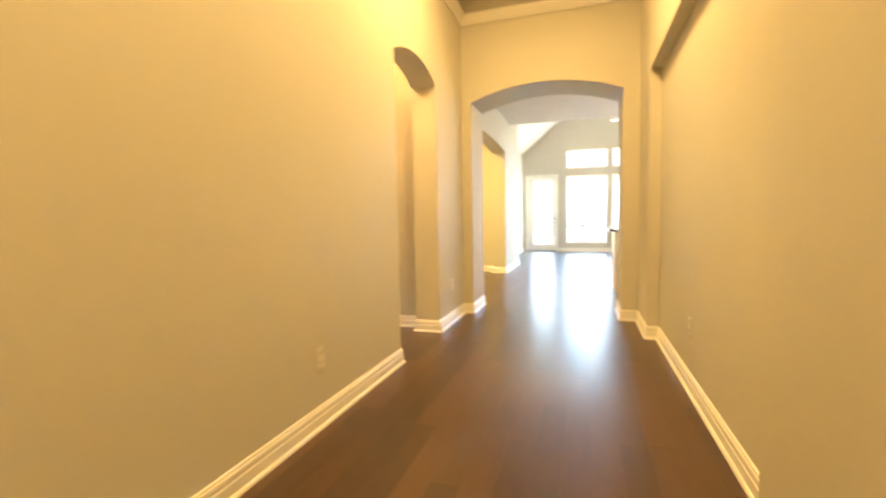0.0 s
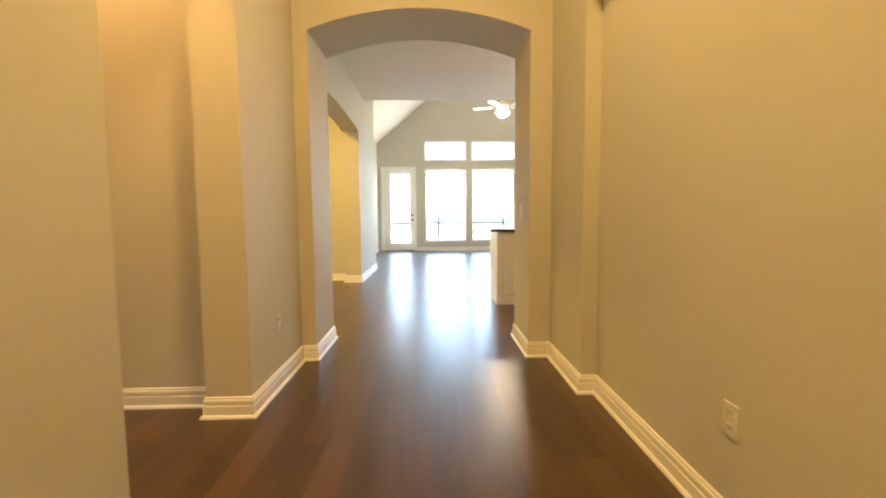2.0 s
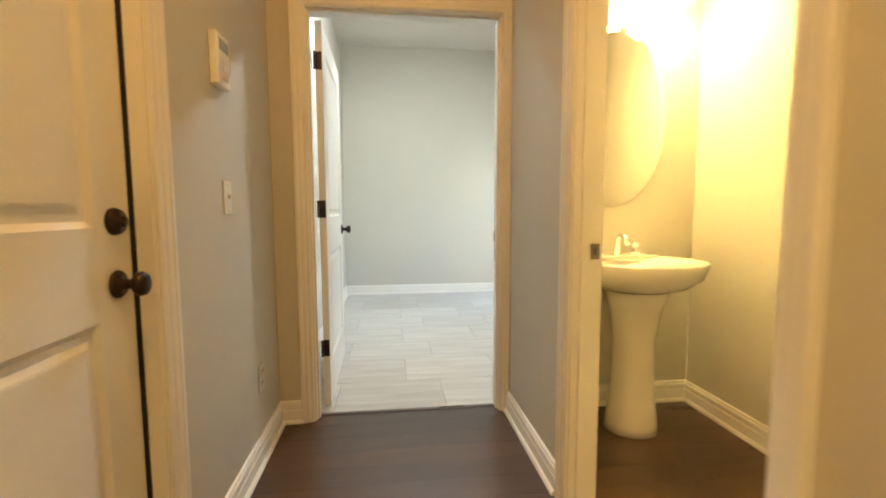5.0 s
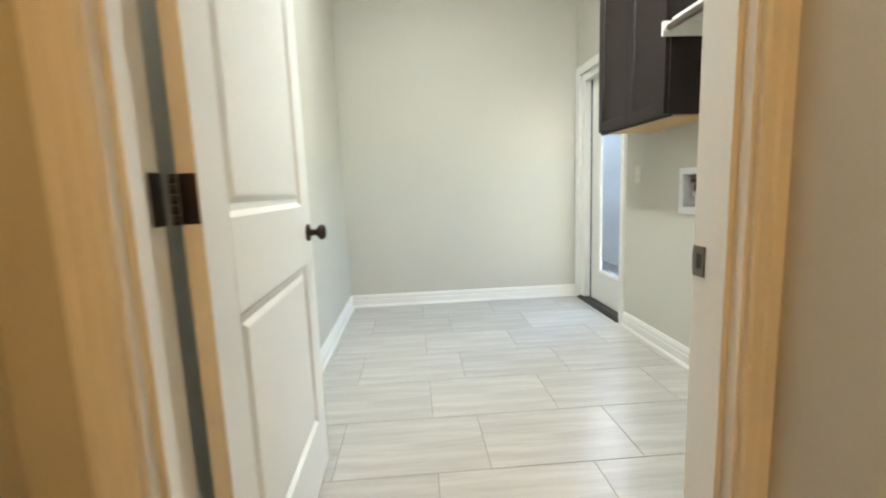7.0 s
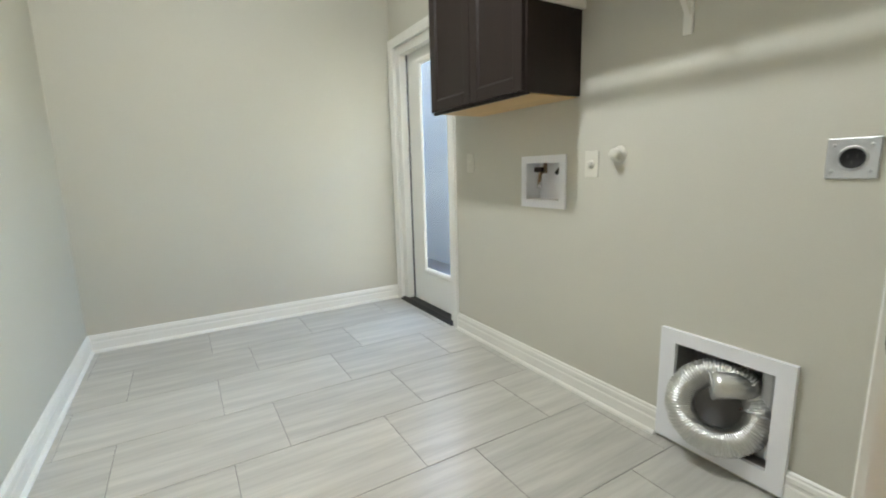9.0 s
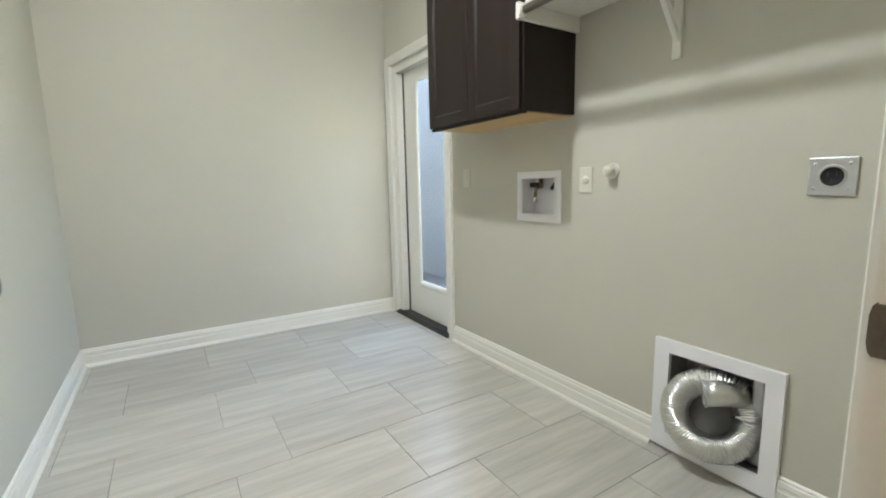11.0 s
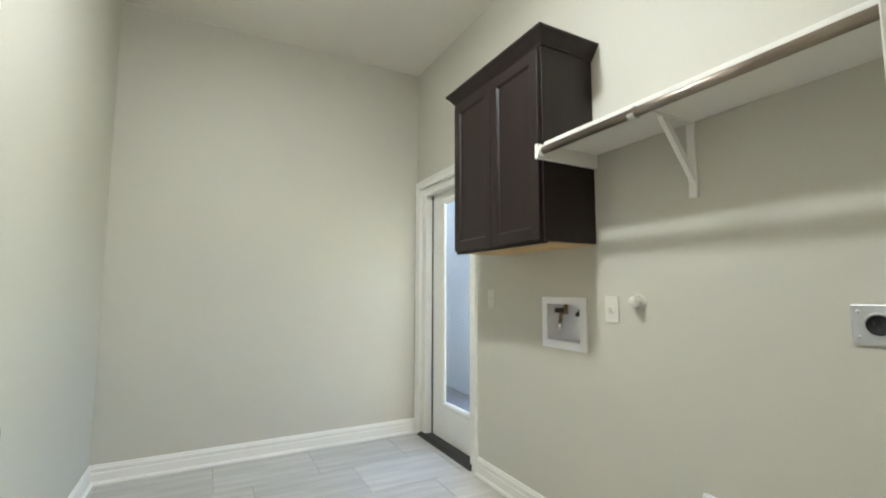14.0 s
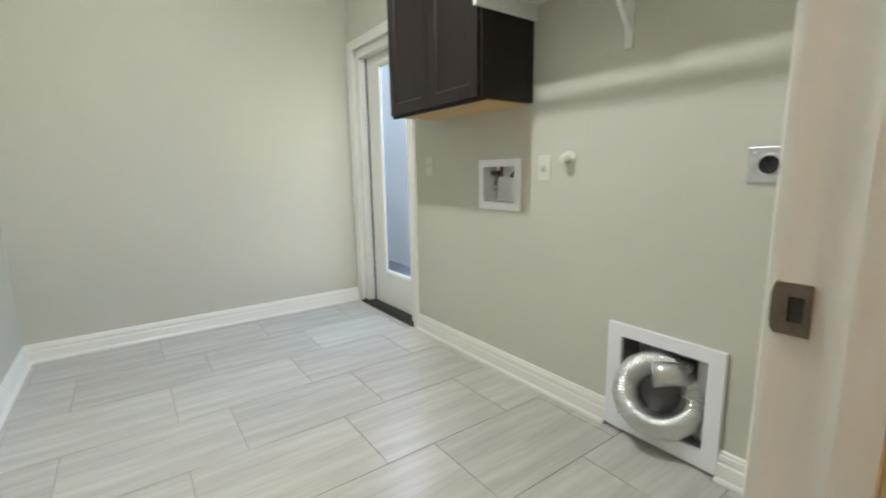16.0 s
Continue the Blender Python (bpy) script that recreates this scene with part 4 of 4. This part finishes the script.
# ---- ceiling fan ----
cf = thing("ceiling_fan", "white ceiling fan with a lit glass bowl", "ceiling fan", m=pose(1.48, 11.5, 0))
part("canopy", lathe([(0, 5.159), (0.07, 5.159), (0.06, 5.11), (0.02, 5.08), (0, 5.08)]), TRIM, cf)
part("downrod", lathe([(0, 3.60), (0.012, 3.60), (0.012, 5.09), (0, 5.09)], steps=12), TRIM, cf)
part("motor", lathe([(0, 3.62), (0.06, 3.61), (0.13, 3.57), (0.14, 3.50), (0.11, 3.45), (0.05, 3.43), (0, 3.43)]), TRIM, cf)
part("light_bowl", lathe([(0.06, 3.43), (0.15, 3.40), (0.155, 3.36), (0.12, 3.30), (0.06, 3.27), (0, 3.262)]), BOWL, cf, "lit frosted glass bowl")
for i in range(5):
    m = pose(0, 0, 3.49, 0, 0, 72 * i + 20) @ pose(0, 0, 0, 11, 0, 0)
    bl = bmesh.new()
    outline = [(0.22, -0.05), (0.62, -0.068), (0.66, -0.05), (0.67, 0.0), (0.66, 0.05), (0.62, 0.068), (0.22, 0.05)]
    top = [bl.verts.new(m @ Vector((x, y, 0.004))) for x, y in outline]
    bot = [bl.verts.new(m @ Vector((x, y, -0.004))) for x, y in outline]
    bl.faces.new(top)
    bl.faces.new(bot[::-1])
    for j in range(len(top)):
        bl.faces.new((top[j], bot[j], bot[(j + 1) % 7], top[(j + 1) % 7]))
    blade = part("blade", bl, TRIM, cf)
    part("blade_iron", tube([m @ Vector((0.11, 0, -0.012)), m @ Vector((0.18, 0, -0.012)), m @ Vector((0.27, 0, -0.008))], 0.010, 8), NICKEL, blade, "metal blade iron")

# ---- outdoors ----
structure("ground", boxed(-400, 400, -400, 400, -0.4, -0.12), GRASS, "dry lawn reaching to the horizon", "ground")
# slab runs on past the railing as an added reflector for the ceilings
structure("pavement_patio", boxed(-3, 7, 14.71, 26.0, -0.119, -0.02), CONCRETE, "weathered grey concrete patio slab, stretched to bounce sunlight indoors", "patio")
structure("pavement_side_yard", boxed(-12, -3.45, 4.96, 5.949, -0.119, -0.03), PAVING, "grey-blue slate paving in the side yard", "pavement")
# unseen roof, made long to keep direct sun off the side yard wall
eave = bmesh.new()
slab("x", -30.0, -3.43, [(5.45, 3.23), (5.45, 3.38), (2.0, 5.05), (2.0, 4.90)], eave)
structure("roof_yard_shade", eave, SHINGLE, "unseen grey shingle roof added to shade the side yard", "roof")
# unseen wall added under that roof to block the sun too
structure("wall_yard_shade", boxed(-30, -7.205, 4.80, 4.955, -0.12, 3.25), STUCCO, "unseen pale stucco wall added to shade the side yard", "wall")
# this wall stops short so that skylight reaches the glazed back door
sy = tagged(new("wall_side_yard", mesh_of("wall_side_yard", boxed(-40, -7.9, 5.95, 6.1, -0.12, 2.40), SIDING)), "grey-blue wall along the far part of the side yard", "wall", kind="structure")
fn = thing("patio_railing", "dark wooden railing along the patio edge", "railing")
for x in (-2.4, 0.1, 2.6, 5.1):
    part("post", boxed(x - 0.045, x + 0.045, 18.3, 18.39, -0.0195, 1.0, bevel=0.004), CEDAR, fn)
for a, b in ((-2.355, 0.055), (0.145, 2.555), (2.645, 5.055)):
    part("rail", boxed(a, b, 18.325, 18.365, 0.72, 0.80, bevel=0.003), CEDAR, fn)
    part("rail", boxed(a, b, 18.325, 18.365, 0.06, 0.12, bevel=0.003), CEDAR, fn)
    bd = bmesh.new()
    slab("y", 18.33, 18.36, [(a + 0.02, 0.66), (a + 0.02, 0.72), (b - 0.02, 0.18), (b - 0.02, 0.12)], bd)
    part("brace", bd, CEDAR, fn)
nh = thing("neighbour_house", "pale stucco house with a grey roof beyond the patio", "house")
part("wall", boxed(-14, 16, 40, 48, -0.12, 4.6), STUCCO, nh)
rf = bmesh.new()
slab("x", -14.6, 16.6, [(39.3, 4.6), (44, 7.0), (48.7, 4.6)], rf)
part("roof", rf, SHINGLE, nh, "grey shingle roof")

# ---- floors, piece by piece ----
wood = structure("floor_wood", boxed(-3.70, 5.2, -2.6, 14.7, -0.10, -0.0006), WOOD, "dark hand-scraped plank floor with a satin gloss", "floor")
LENGTHS = (0.82, 1.06, 1.30, 1.54)
PW = 0.127


def plank_mesh(length):
    bm = bmesh.new()
    w = PW / 2 - 0.0004
    rim = [(-w, 0), (w, 0), (w, length - 0.001), (-w, length - 0.001)]
    a = [bm.verts.new((x, y, -0.008)) for x, y in rim]
    d = [bm.verts.new((x, y, 0.0)) for x, y in rim]
    for i in range(4):
        bm.faces.new((a[i], a[(i + 1) % 4], d[(i + 1) % 4], d[i]))
    bm.faces.new(d)
    return bm


shared = [mesh_of("plank", plank_mesh(L), WOOD) for L in LENGTHS]
rng = random.Random(7)
rest_v, rest_f = [], []
singles = 0
cols = int((5.2 + 3.70) / PW)
for c in range(cols):
    x = -3.70 + PW * (c + 0.5)
    y, end = (-2.6, 14.69)
    if x < -1.5:
        y, end = 2.45, 8.8
    y -= rng.random() * 0.8 if x >= -1.5 else rng.random() * 0.2
    while y < end - 0.3:
        i = rng.randrange(4)
        L = LENGTHS[i]
        if y + L > end + 0.2 and i > 0:
            i, L = 0, LENGTHS[0]
        near = (-1.2 < x < 0.9 and 0.3 < y + L and y < 5.6) or (x < -1.2 and y + L > 2.6 and y < 4.2)
        if near and singles < 300:
            ob = new("plank", shared[i])
            ob.parent = wood
            ob.location = (x, y, 0)
            singles += 1
        else:
            me = shared[i]
            n = len(rest_v)
            rest_v += [(v.co.x + x, v.co.y + y, v.co.z) for v in me.vertices]
            rest_f += [tuple(n + q for q in p.vertices) for p in me.polygons]
        y += L
me = bpy.data.meshes.new("planks_beyond")
me.from_pydata(rest_v, [], rest_f)
me.materials.append(WOOD)
ob = tagged(new("planks_beyond", me), kind="stuff")
ob.parent = wood

tiles = structure("floor_tile", boxed(-7.08, -3.70, 2.63, 4.955, -0.10, -0.0022), GROUT, "pale grey vein-cut tile floor in thirds bond", "floor")
cache = {}
ROW, LEN, GAP = 0.4135, 0.6165, 0.0028
r = 0
x1 = -4.537 + ROW * 3
while x1 > -7.08:
    xa, xb = max(x1 - ROW, -7.079), min(x1, -3.701)
    y = (3.525 if r % 2 else 3.315) - LEN * 3
    while y < 4.94:
        ya, yb = max(y, 2.632), min(y + LEN, 4.953)
        if yb - ya > 0.02 and xb - xa > 0.02:
            key = (round(xb - xa, 3), round(yb - ya, 3))
            if key not in cache:
                bm = bmesh.new()
                hx, hy, cc = key[0] / 2 - GAP / 2, key[1] / 2 - GAP / 2, 0.0012
                a = [bm.verts.new((sx * hx, sy * hy, -0.010)) for sx, sy in ((-1, -1), (1, -1), (1, 1), (-1, 1))]
                b = [bm.verts.new((sx * hx, sy * hy, -0.0010)) for sx, sy in ((-1, -1), (1, -1), (1, 1), (-1, 1))]
                d = [bm.verts.new((sx * (hx - cc), sy * (hy - cc), 0.0)) for sx, sy in ((-1, -1), (1, -1), (1, 1), (-1, 1))]
                for p, q in ((a, b), (b, d)):
                    for i in range(4):
                        bm.faces.new((p[i], p[(i + 1) % 4], q[(i + 1) % 4], q[i]))
                bm.faces.new(d)
                cache[key] = mesh_of("tile", bm, TILE)
            ob = new("tile", cache[key])
            ob.parent = tiles
            ob.location = ((xa + xb) / 2, (ya + yb) / 2, 0)
        y += LEN
    x1 -= ROW
    r += 1
structure("floor_strip", boxed(-3.716, -3.686, 2.841, 3.791, 0.0008, 0.004, bevel=0.0015), WOOD, "dark wooden transition strip in the laundry doorway", "threshold")
